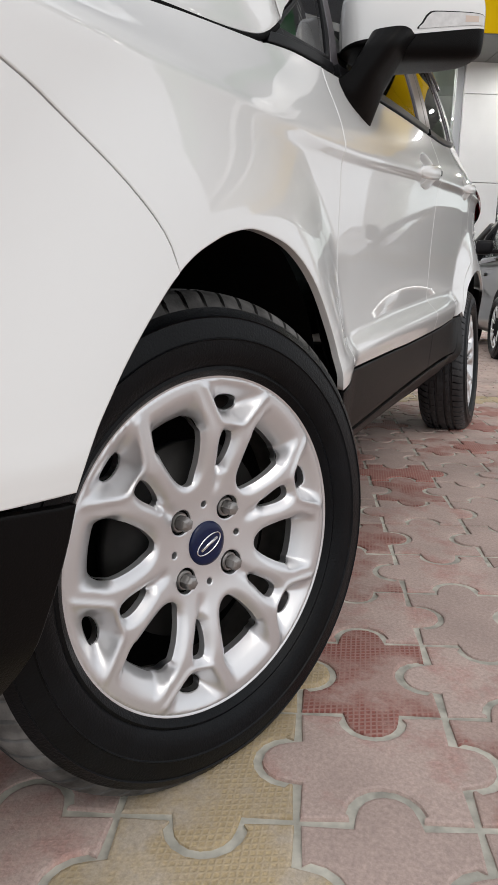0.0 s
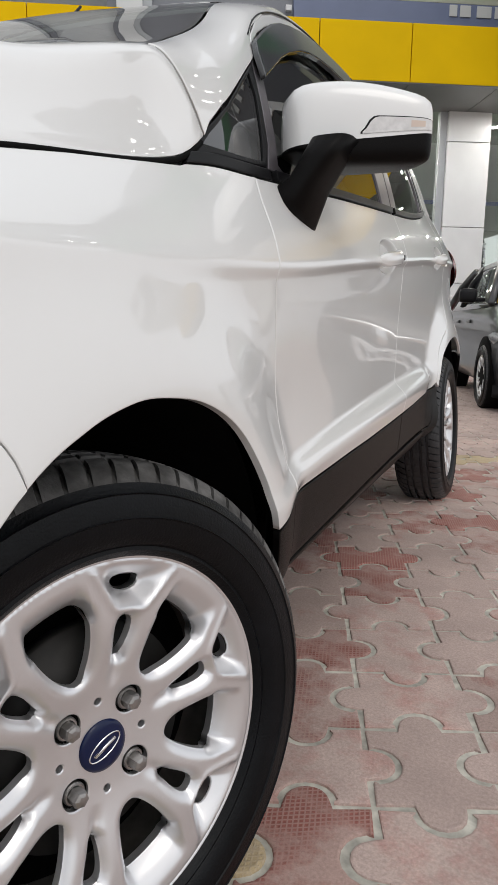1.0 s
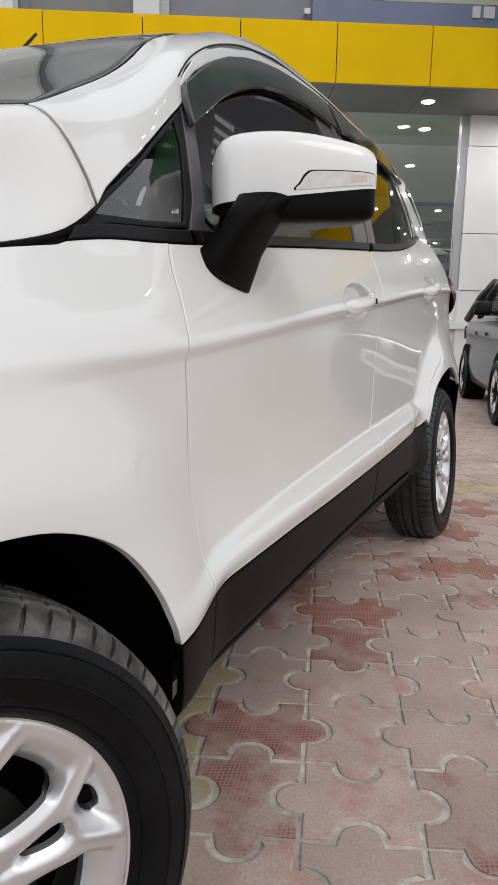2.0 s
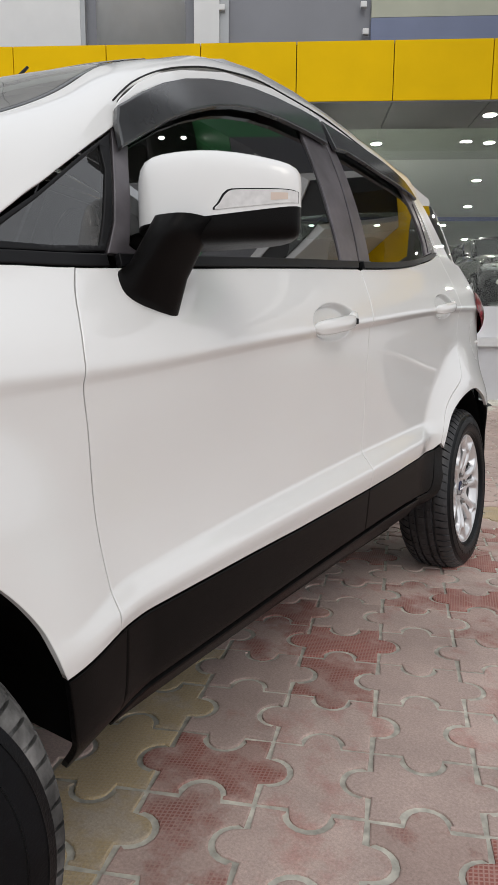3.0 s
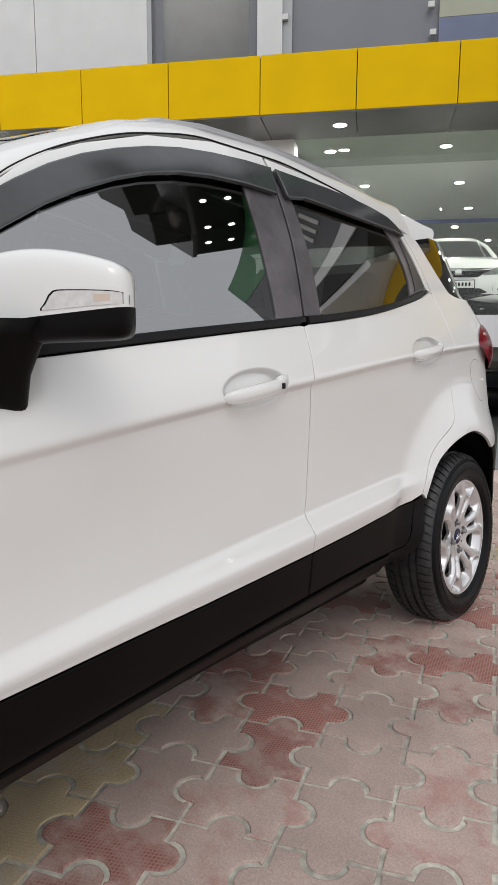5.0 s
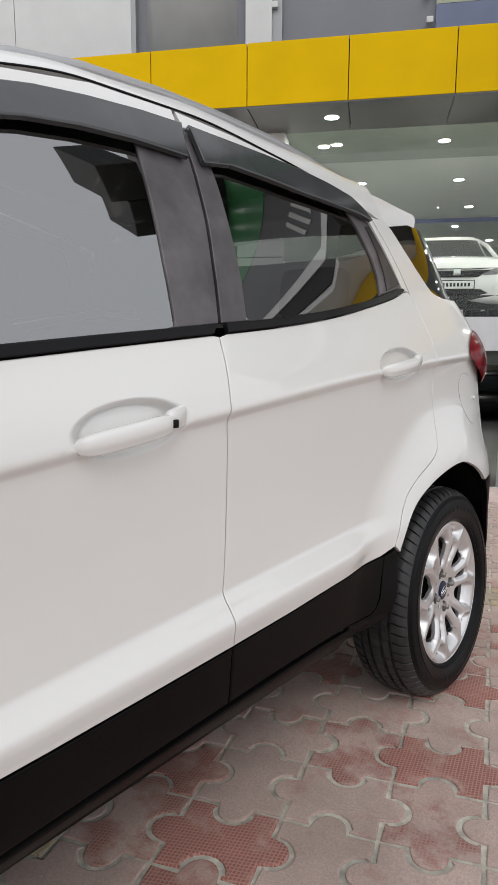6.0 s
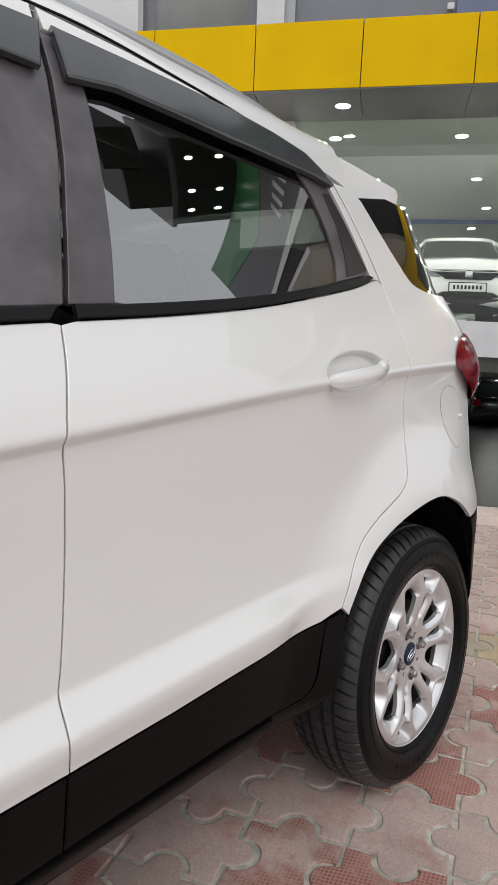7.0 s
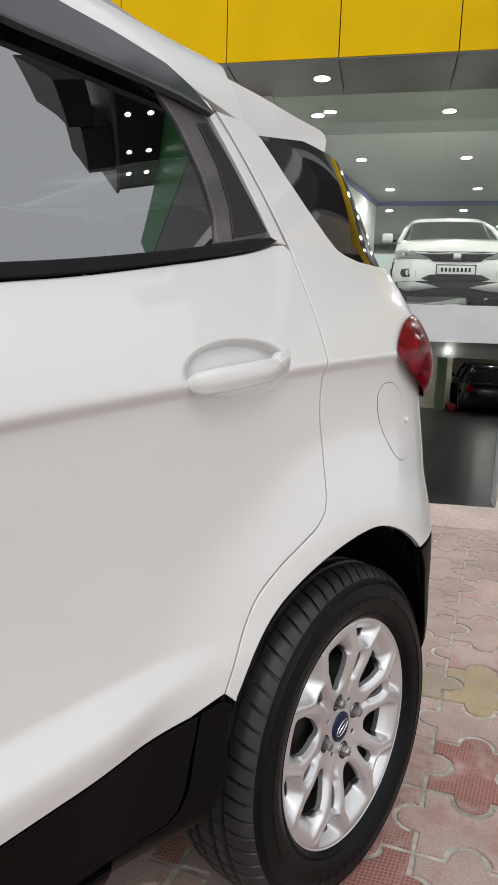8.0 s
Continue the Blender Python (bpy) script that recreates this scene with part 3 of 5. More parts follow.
RIM_ME, NUT_ME = rim_mesh(), nut_mesh()
TYRE_DUSTY, TYRE_ME = tyre_mesh(TREAD), tyre_mesh(TREAD_CLEAN)


def mark_mesh():
    """One worn raised mark on a tyre's wall."""
    ring = [(.255, 0), (.255, radians(3.4)), (.268, radians(3.1)), (.268, radians(.3))]
    top = [(.257, radians(.5)), (.257, radians(2.9)), (.266, radians(2.7)), (.266, radians(.7))]
    return mesh_of(loft(bmesh.new(), [[(w, r * math.cos(q), r * math.sin(q)) for r, q in pts] for w, pts in ((-.004, ring), (-.0011, ring), (-.0004, top))]), "raised_mark", RUBBER, False)


MARK_ME = mark_mesh()


def wheel_parts(car, name, m, turn, label, tyre):
    """One wheel: tyre and rim with its fastenings, cap, barrel and brake behind."""
    m = m @ pose(0, 0, 0, turn)
    hub = part(name, settled(tyre, m), None, car, label)
    hub.matrix_basis = m
    def under(ob):
        ob.matrix_basis = Matrix()
        return ob
    under(part("rim", RIM_ME, None, hub, "silver alloy rim with six looped spokes"))
    bm = lathe(bmesh.new(), [(.2145, -.0275), (.208, -.031), (.203, -.04), (.197, -.11), (.205, -.19), (.214, -.195)], 72)
    under(part("barrel", bm, BARREL, hub))
    under(part("rim_flange", lathe(bmesh.new(), [(.2135, -.0215), (.2165, -.0185), (.2200, -.0178), (.2228, -.0195), (.2232, -.026)], 96), ALLOY, hub))
    if tyre is TYRE_ME and m.translation.x > 0:
        for start in (18, 198):
            for i in range(7):
                under(part("raised_mark", MARK_ME, None, hub)).matrix_basis = pose(0, 0, 0, start + i * 6.5)
    bm = lathe(bmesh.new(), [(.0001, -.066), (.06, -.066), (.065, -.072), (.132, -.072), (.132, -.092), (.0001, -.092)], 48)
    under(part("brake_disc", bm, DARK_METAL, hub))
    bm = lathe(bmesh.new(), [(.0001, -.120), (.19, -.120), (.19, -.126), (.0001, -.126)], 40)
    under(part("back_plate", bm, DARK, hub))
    bm = lathe(bmesh.new(), [(.0001, -.0345), (.019, -.035), (.025, -.0362), (.029, -.038), (.030, -.042), (.030, -.055)], 48)
    under(part("hub_cap", bm, BLUE, hub, "dark blue centre cap with a silver oval"))
    oval = [(.022 * math.cos(a), .0105 * math.sin(a)) for a in np.linspace(0, 2 * math.pi, 40, endpoint=False)]
    bm = bmesh.new()
    o = [(-.0335 - (y * y + z * z) * 1.6, y, z) for y, z in oval]
    i = [(-.0335 - (y * y + z * z) * 1.6, y * .95, z * .9) for y, z in oval]
    loft(bm, [[(a - .004, b, c) for a, b, c in o], o, i, [(a - .004, b, c) for a, b, c in i]], caps=False)
    ring = under(part("oval_mark", bm, CHROME, hub))
    ring.matrix_basis = pose(0, 0, 0, 25 - turn)
    bm = bmesh.new()
    box(bm, (-.0400, -.015, -.0015), (-.0332, .015, .0015))
    mark = under(part("mark_bar", bm, CHROME, hub))
    mark.matrix_basis = pose(0, 0, 0, 25 - turn)
    for k in range(4):
        a = NUT_TURN + k * math.pi / 2
        # recess round the nut, coloured much darker than the rim
        bm = lathe(bmesh.new(), [(.0168, -.004), (.0160, -.012), (.0150, -.018), (.0001, -.018)], 24)
        cup = part("nut_recess", bm, DARK_METAL, hub)
        cup.matrix_basis = pose(-.038, .055 * math.cos(a), .055 * math.sin(a))
        nut = part("wheel_nut", NUT_ME, None, hub)
        nut.matrix_basis = pose(-.036, .055 * math.cos(a), .055 * math.sin(a), math.degrees(a))
    return hub


# ---------------------------------------------------------------- the car
car = thing("car", "white compact crossover parked on interlocking pavers", "car")

SEAM_F = curve((.529, 1.017), (.504, .961), (.483, .870), (.492, .787), (.500, .70), (.508, .60), (.513, .53), (.513, .480))
SEAM_B = curve((1.545, 1.105), (1.538, 1.059), (1.519, .970), (1.524, .90), (1.527, .78), (1.522, .66), (1.517, .612), (1.511, .580), (1.508, .556), (1.514, .506))
SEAM_R = curve((2.445, 1.235), (2.440, 1.13), (2.436, 1.026), (2.438, .95), (2.446, .89), (2.433, .80), (2.403, .765), (2.355, .742), (2.300, .717), (2.243, .680), (2.208, .637), (2.182, .592), (2.162, .550))
ARCH_F = curve((.394, .464), (.384, .486), (.366, .539), (.331, .592), (.290, .633), (.238, .664), (.178, .686), (.12, .696), (.06, .700), (.0, .691), (-.045, .677), (-.078, .664), (-.112, .646), step=.015)
ARCH_B = curve((-.112, .646), (-.145, .622), (-.181, .593), (-.210, .567), (-.233, .543), (-.254, .519), (-.270, .496), (-.282, .474), step=.015)
ARCH_R = curve((2.182, .530), (2.192, .548), (2.226, .602), (2.284, .652), (2.356, .686), (2.44, .710), (2.53, .724), (2.60, .722), (2.673, .697), (2.722, .668), (2.758, .640), step=.015)
BELT = [(.319, .997), (.412, 1.010), (.529, 1.017), (.80, 1.041), (1.0, 1.06), (1.25, 1.083), (1.545, 1.109), (1.733, 1.126), (1.935, 1.150), (2.136, 1.184), (2.30, 1.215), (2.392, 1.238)]
BELT_TOP = [(.34, 1.018), (.412, 1.030), (.529, 1.038), (.80, 1.062), (1.0, 1.081), (1.25, 1.104), (1.545, 1.129), (1.733, 1.146), (1.935, 1.170), (2.136, 1.203), (2.30, 1.235), (2.405, 1.255)]
BUMPER_SEAM = curve((-.112, .646), (-.119, .671), (-.136, .697), (-.175, .734), (-.228, .768), (-.281, .790), (-.40, .826))
VISOR_TOP = [(.690, 1.262), (.710, 1.292), (.795, 1.350), (.88, 1.396), (.971, 1.436), (1.07, 1.470), (1.171, 1.498), (1.28, 1.520), (1.394, 1.533), (1.52, 1.540), (1.625, 1.540)]
VISOR_LOW = [(.679, 1.216), (.767, 1.266), (.85, 1.313), (.937, 1.354), (1.04, 1.395), (1.133, 1.424), (1.24, 1.447), (1.348, 1.459), (1.47, 1.463), (1.600, 1.458)]
VISOR2_TOP = [(1.642, 1.540), (1.755, 1.535), (1.88, 1.529), (2.004, 1.519), (2.12, 1.505), (2.216, 1.488), (2.262, 1.465), (2.300, 1.432)]
VISOR2_LOW = [(1.640, 1.455), (1.730, 1.467), (1.85, 1.460), (1.969, 1.450), (2.10, 1.443), (2.225, 1.437), (2.292, 1.428)]
BELT_C, BELT_TOP_C = curve(*BELT), curve(*BELT_TOP)


def cut(c, lo, hi):
    return [q for q in c if lo <= q[0] <= hi]


def side_parts(mir):
    """Everything on one flank of the car."""
    k = dict(mirror=mir)
    fender = sheet("fender", PAINT, car, yz(*(list(reversed(ARCH_F)) + [(.513, .480)] + list(reversed(SEAM_F))[1:] + list(reversed(cut(BELT_C, .325, .527))) + [(.319, .994), (.20, .977), (.1, .962), (0, .945), (-.14, .918), (-.30, .892), (-.42, .875)] + BUMPER_SEAM[:0:-1])), gap=.0011, roll=.0018, **k)
    bumper = sheet("front_bumper", PAINT, car, yz(*(list(BUMPER_SEAM) + [(-.42, .875), (-.60, .86), (-.78, .80), (-.78, .48), (-.45, .476), (-.337, .474)] + list(reversed(ARCH_B)))), gap=.0008, roll=.0018, **k)
    sheet("lower_lip", CLAD, bumper, yz((-.282, .466), (-.337, .471), (-.45, .473), (-.78, .477), (-.78, .27), (-.33, .27), (-.305, .38)), **k)
    front = sheet("front_door", PAINT, car, yz(*(SEAM_F[::-1] + cut(BELT_C, .535, 1.54) + SEAM_B + [(1.3, .4985), (1.1, .4925), (.9, .4895), (.7, .4845)])), step=.013, gap=.0012, **k)
    rear = sheet("rear_door", PAINT, car, yz(*(SEAM_B[::-1] + cut(BELT_C, 1.552, 2.39) + [(2.395, 1.24), (2.43, 1.245)] + SEAM_R + [(2.10, .535), (2.06, .533), (1.96, .530), (1.88, .526), (1.8, .521), (1.7, .514)])), step=.013, **k)
    quarter = sheet("quarter_panel", PAINT, car, yz(*(ARCH_R + [(2.85, .652), (3.03, .662), (3.03, .75), (3.03, .9), (3.02, 1.0), (3.005, 1.12), (2.975, 1.215), (2.944, 1.248), (2.86, 1.243), (2.76, 1.238), (2.68, 1.240), (2.635, 1.248), (2.61, 1.258), (2.58, 1.280), (2.53, 1.325), (2.48, 1.378), (2.437, 1.432), (2.40, 1.455), (2.325, 1.452), (2.355, 1.40), (2.40, 1.32), (2.445, 1.24)] + SEAM_R)), step=.014, **k)
    # the strips of door frame above the windows
    sheet("door_frame", PAINT, front, yz(*(VISOR_TOP + [(1.628, 1.580), (1.43, 1.580), (1.197, 1.540), (.99, 1.471), (.90, 1.432), (.813, 1.382), (.74, 1.328), (.706, 1.295), (.690, 1.268)])), step=.012, lift=.001, **k)
    sheet("door_frame", PAINT, rear, yz(*([(1.636, 1.579), (1.636, 1.54)] + VISOR2_TOP[1:] + [(2.335, 1.365), (2.392, 1.252), (2.402, 1.243), (2.436, 1.243), (2.395, 1.318), (2.348, 1.40), (2.308, 1.462), (2.274, 1.470), (2.11, 1.510), (1.946, 1.543), (1.80, 1.566)])), step=.012, lift=.001, **k)
    # black frames with the window panes in them
    sail = yz((.400, 1.042), (.425, 1.063), (.50, 1.116), (.58, 1.175), (.652, 1.226), (.647, 1.185), (.614, 1.105), (.590, 1.056), (.50, 1.046))
    sheet("sail_frame", TRIM, fender, yz((.335, 1.006), (.42, 1.070), (.50, 1.124), (.60, 1.198), (.688, 1.258), (.664, 1.19), (.632, 1.10), (.60, 1.047), (.529, 1.038), (.42, 1.031)), holes=[sail], step=.012, lift=-.003, **k)
    sheet("mirror_mount", TRIM, fender, yz((.515, 1.050), (.535, 1.088), (.560, 1.115), (.590, 1.124), (.606, 1.115), (.600, 1.08), (.590, 1.052)), step=.02, lift=-.024, **k)
    pane = sheet("sail_window", SAIL_GLASS, fender, sail, step=.03, lift=-.007, thick=.003, gap=-.003, **k)
    w1 = yz(*([(.655, 1.064), (.678, 1.12), (.705, 1.20), (.73, 1.262), (.81, 1.325), (.90, 1.378), (.98, 1.414), (1.08, 1.452), (1.17, 1.478), (1.28, 1.499), (1.38, 1.509), (1.487, 1.512), (1.468, 1.36), (1.452, 1.24), (1.443, 1.125)] + list(reversed(cut(BELT_TOP_C, .67, 1.43)))))
    sheet("window_frame", PILLAR, front, yz(*([(.602, 1.046), (.634, 1.10), (.666, 1.19), (.692, 1.260)] + VISOR_TOP[1:] + [(1.618, 1.46), (1.598, 1.34), (1.578, 1.25), (1.556, 1.131)] + list(reversed(cut(BELT_TOP_C, .61, 1.54))))), holes=[w1], step=.014, lift=-.004, **k)
    sheet("window_pane", WINDOW, front, w1, step=.016, lift=-.009, thick=.003, gap=-.004, **k)
    w2 = yz(*([(1.640, 1.141), (1.652, 1.22), (1.664, 1.32), (1.676, 1.42), (1.682, 1.508), (1.80, 1.502), (1.95, 1.492), (2.08, 1.478), (2.188, 1.458), (2.222, 1.40), (2.246, 1.33), (2.254, 1.27), (2.246, 1.229)] + list(reversed(cut(BELT_TOP_C, 1.65, 2.24)))))
    sheet("window_frame", PILLAR, rear, yz(*([(1.562, 1.132), (1.584, 1.25), (1.604, 1.34), (1.624, 1.46), (1.630, 1.540)] + VISOR2_TOP[1:] + [(2.335, 1.365), (2.388, 1.258)] + list(reversed(cut(BELT_TOP_C, 1.57, 2.38))))), holes=[w2], step=.014, lift=-.004, **k)
    sheet("window_pane", WINDOW, rear, w2, step=.016, lift=-.009, thick=.003, gap=-.004, **k)
    sheet("quarter_blank", QUARTER, rear, yz((2.286, 1.237), (2.293, 1.286), (2.287, 1.350), (2.264, 1.416), (2.290, 1.424), (2.325, 1.372), (2.352, 1.322), (2.388, 1.262)), step=.014, lift=-.001, thick=.004, **k)
    # rubber belt strips
    sheet("belt_strip", TRIM, fender, yz(*(cut(BELT_C, .335, .602) + list(reversed(cut(BELT_TOP_C, .345, .600))))), step=.010, lift=.002, **k)
    sheet("belt_strip", TRIM, front, yz(*(cut(BELT_C, .606, 1.543) + list(reversed(cut(BELT_TOP_C, .606, 1.555))))), step=.010, lift=.005, **k)
    sheet("belt_strip", TRIM, rear, yz(*(cut(BELT_C, 1.548, 2.39) + [(2.407, 1.247)] + list(reversed(cut(BELT_TOP_C, 1.560, 2.40))))), step=.010, lift=.005, **k)
    # smoked rain visors standing off the frames
    sheet("rain_visor", VISOR, front, yz(*([(.684, 1.218), (.694, 1.268), (.712, 1.300)] + VISOR_TOP[2:] + VISOR_LOW[:0:-1])), step=.012, lift=.014, thick=.012, roll=.004, label="smoked plastic rain visor", **k)
    sheet("rain_visor", VISOR, rear, yz(*(VISOR2_TOP + VISOR2_LOW[::-1])), step=.012, lift=.014, thick=.012, roll=.004, label="smoked plastic rain visor", **k)
    # dark plastic along the sill
    sheet("sill_cladding", CLAD, car, yz((.396, .461), (.513, .477), (.535, .4778), (.537, .280), (.45, .270), (.415, .36)), step=.018, **k)
    sheet("sill_cladding", CLAD, car, yz((.535, .4778), (.6, .479), (.7, .481), (.9, .486), (1.1, .489), (1.3, .495), (1.512, .502), (1.510, .381), (1.35, .374), (1.18, .367), (1.02, .359), (.78, .346), (.62, .337), (.575, .322), (.537, .295)), step=.018, roll=.004, **k)
    sheet("sill_cladding", CLAD, car, yz((1.512, .502), (1.7, .511), (1.8, .518), (1.88, .523), (1.96, .527), (2.06, .530), (2.10, .532), (2.118, .535), (2.108, .505), (2.096, .475), (2.080, .43), (2.066, .406), (2.046, .393), (2.0, .388), (1.83, .389), (1.67, .386), (1.510, .381)), step=.018, roll=.004, **k)
    # the tucked-in strip under the step of the sill, and the guard before the rear wheel
    sheet("sill_strip", CLAD, car, yz((.560, .300), (.585, .318), (.62, .332), (.78, .341), (1.02, .354), (1.18, .362), (1.35, .369), (1.51, .376), (1.67, .381), (1.83, .384), (1.96, .384), (1.96, .318), (1.6, .307), (1.2, .297), (.8, .284), (.60, .272), (.560, .276)), step=.018, lift=.005, roll=.004, **k)
    sheet("wheel_guard", CLAD, car, yz((2.122, .5315), (2.160, .538), (2.180, .526), (2.166, .48), (2.158, .43), (2.13, .385), (2.09, .345), (2.02, .320), (1.965, .318), (1.965, .384), (2.0, .384), (2.05, .389), (2.072, .404), (2.088, .43), (2.102, .472), (2.113, .505)), step=.018, lift=-.005, **k)
    sheet("rear_lip", CLAD, quarter, yz((2.762, .634), (2.85, .647), (3.03, .657), (3.03, .46), (2.97, .32), (2.86, .29), (2.845, .42), (2.825, .52), (2.80, .58)), **k)
    # lining behind the joints
    sheet("inner_shell", DARK, car, yz((.40, .70), (.45, .40), (.6, .30), (2.0, .30), (2.12, .55), (2.3, .72), (2.6, .75), (2.8, .70), (2.90, .60), (2.90, 1.1), (2.75, 1.2), (2.40, 1.22), (2.0, 1.14), (1.5, 1.09), (.9, 1.03), (.34, .98), (-.3, .86), (-.3, .80), (0, .74), (.25, .74)), step=.04, lift=-.035, thick=.004, **k)
    # filler flap and tail lamp
    flap_edge = curve((2.639, .972), (2.660, .994), (2.70, .996), (2.741, .974), (2.769, .933), (2.779, .88), (2.770, .848), (2.742, .830), (2.712, .836), (2.688, .86), (2.660, .90), (2.642, .94), step=.012)
    if not mir:
        sheet("flap_seam", DARK, quarter, flap_edge, step=.012, lift=.0006, thick=.002, gap=.0004, roll=.0005, **k)
        flap = sheet("filler_flap", PAINT, quarter, flap_edge, step=.012, lift=.0016, thick=.003, roll=.0015, **k)
        bm = bmesh.new()
        bmesh.ops.create_uvsphere(bm, u_segments=16, v_segments=10, radius=.0075)
        bmesh.ops.transform(bm, matrix=Matrix.Translation((float(side_x(np.array([2.768]), np.array([.913]))[0]) + .002, 2.768, .913)), verts=bm.verts)
        part("flap_stop", bm, PAINT, flap)
    lamp_bm, rings = bmesh.new(), []
    for z in np.concatenate([[.948, .950, .955], np.linspace(.962, 1.122, 17), [1.130, 1.136, 1.139]]):
        end = float(pch(TAIL_Z, TAIL_Y, z))
        f2 = (z - .948) / .191
        lo_w, hi_w = side_x(np.array([2.63, 2.63]), np.array([.948, 1.139]))
        wide = float(lo_w * (1 - f2) + hi_w * f2) + .030 * max(math.sin(math.pi * f2), 0)**.8
        y0 = float(pch([.948, .955, .97, 1.0, 1.03, 1.06, 1.09, 1.12, 1.132, 1.139], [2.92, 2.895, 2.855, 2.782, 2.727, 2.690, 2.714, 2.768, 2.81, 2.88], z))
        y1 = end - .03
        puff = .005 * max(math.sin(math.pi * np.clip((z - .946) / .195, 0, 1)), 0)**.5
        a0, a1 = (math.asin(np.clip((q - end + .46) / .46, 0.02, .999)**1.7) for q in (y0, y1))
        ring = []
        for k2 in np.linspace(0, 1, 20):
            a = a0 + (a1 - a0) * k2
            x, y = wide * math.cos(a)**(2 / 3.4), end - .46 + .46 * math.sin(a)**(2 / 3.4)
            nx, ny = math.cos(a)**1.4 / wide, math.sin(a)**1.4 / .46
            ln = math.hypot(nx, ny)
            bulge = -.002 + (puff + .002) * (1 - abs(2 * k2 - 1)**4)**.6
            ring.append(((x + nx / ln * bulge) * (-1 if mir else 1), y + ny / ln * bulge, z))
        rings.append(ring)
    lamp = part("tail_lamp", loft(lamp_bm, rings, closed=False), RED_LENS, quarter, "red tail lamp lens")
    sheet("rear_side_glass", TRIM_GLASS, quarter, yz((2.430, 1.445), (2.437, 1.432), (2.48, 1.378), (2.53, 1.325), (2.58, 1.280), (2.61, 1.258), (2.635, 1.248), (2.68, 1.240), (2.76, 1.238), (2.86, 1.243), (2.944, 1.248), (3.0, 1.26), (2.97, 1.33), (2.93, 1.42), (2.88, 1.470), (2.6, 1.475)), step=.02, lift=-.010, **k)
    # pillar, roof side and the strip over the doors
    sheet("roof_side", PAINT, car, [(.405, .003), (.43, .008), (.479, .006), (.54, .000), (.581, -.008), (.631, -.019), (.671, -.028), (.698, -.032), (.714, -.022), (.735, -.006), (.768, -.004), (.844, -.008), (.99, .003), (1.197, .003), (1.43, .003), (1.67, .003), (1.946, .003), (2.274, .003), (2.40, .004), (2.40, .08), (2.44, .185), (2.2, .185), (1.7, .185), (1.2, .185), (1.05, .175), (.9, .162), (.7, .158), (.5, .158), (.40, .160), (.352, .158), (.369, .115), (.387, .07), (.400, .03)], step=.014, on=surf, **k)
    return front, rear, quarter, fender


QUARTER = material("quarter_plastic", (0.022, 0.020, 0.024), 0.3, spec=0.3, stain=0.2, stain_scale=9)
TRIM_GLASS = material("black_glass", (0.012, 0.013, 0.014), 0.04, coat=1.0)
front_door, rear_door, quarter, fender = side_parts(False)
right_door = side_parts(True)[0]


def both_halves(name, mat, outline, **kw):
    """A panel across the middle, joined from the left half and its mirror image."""
    a, b = panel(outline, **kw), panel(outline, mirror=True, **kw)
    va = [tuple(v.co) for v in a.vertices]
    vb = [tuple(v.co) for v in b.vertices]
    n = len(va)
    me = bpy.data.meshes.new(name)
    me.from_pydata(va + vb, [], [tuple(p.vertices) for p in a.polygons] + [tuple(n + i for i in p.vertices) for p in b.polygons])
    me.shade_smooth()
    me.materials.append(mat)
    bpy.data.meshes.remove(a), bpy.data.meshes.remove(b)
    ob = new(name, me)
    ob.parent = car
    return ob


def middle(y):
    """Surface coordinate of the centre line at station y."""
    return FILLET + float(side_x(np.array([y]), np.array([edge_z(y)]))[0] - pch(RIM_Y, RIM_W, y))


hood = both_halves("hood", PAINT, [(-.72, .004), (-.3, .004), (0, .004), (.32, .004), (.402, .004), (.397, .03), (.384, .07), (.366, .115), (.346, .160), (.30, .25), (.24, .45), (.20, middle(.2))] + [(y, middle(y)) for y in (0, -.2, -.4, -.6, -.72)], step=.025, gap=.001, on=surf)
def screen_surf(y, v):
    """The windscreen: evenly curved between cowl and roof, joining the pillars at its sides."""
    y, v = np.asarray(y, float), np.asarray(v, float)
    y0 = np.interp(v, [.16, .25, .45, .9], [.36, .33, .28, .25])
    y1 = np.interp(v, [.16, .35, .5, .9], [1.02, 1.0, .97, .95])
    f = ((y - y0) / (y1 - y0))[..., None]
    a, b = surf(y0, v), surf(y1, v)
    even = a * (1 - f) + b * f
    even[..., 2] += .09 * (f * (1 - f))[..., 0]
    k = ease((v - .166) / .16)[..., None]
    out = surf(y, v) * (1 - k) + even * k
    out[..., 1] = y
    return out


windscreen = both_halves("windscreen", SCREEN, [(.36, .166), (.5, .163), (.7, .163), (.9, .167), (1.02, .178), (1.0, .35), (.97, .5), (.95, middle(.95)), (.6, middle(.6)), (.25, middle(.25)), (.28, .45), (.33, .25)], step=.03, gap=.001, thick=.004, on=screen_surf)
band = both_halves("screen_edge", TRIM_GLASS, [(.885, .170), (1.018, .180), (.998, .35), (.968, .5), (.948, middle(.95)), (.865, middle(.865)), (.880, .5), (.895, .35)], step=.03, gap=.001, thick=.002, lift=.003, on=screen_surf)
band.parent = windscreen
roof = both_halves("roof", PAINT, [(1.03, .190), (1.2, .190), (1.7, .190), (2.2, .190), (2.44, .190), (2.60, .26), (2.60, middle(2.6))] + [(y, middle(y)) for y in (2.3, 2.0, 1.7, 1.4, 1.1, .96)] + [(1.01, .35)], step=.04, gap=.001, on=surf)


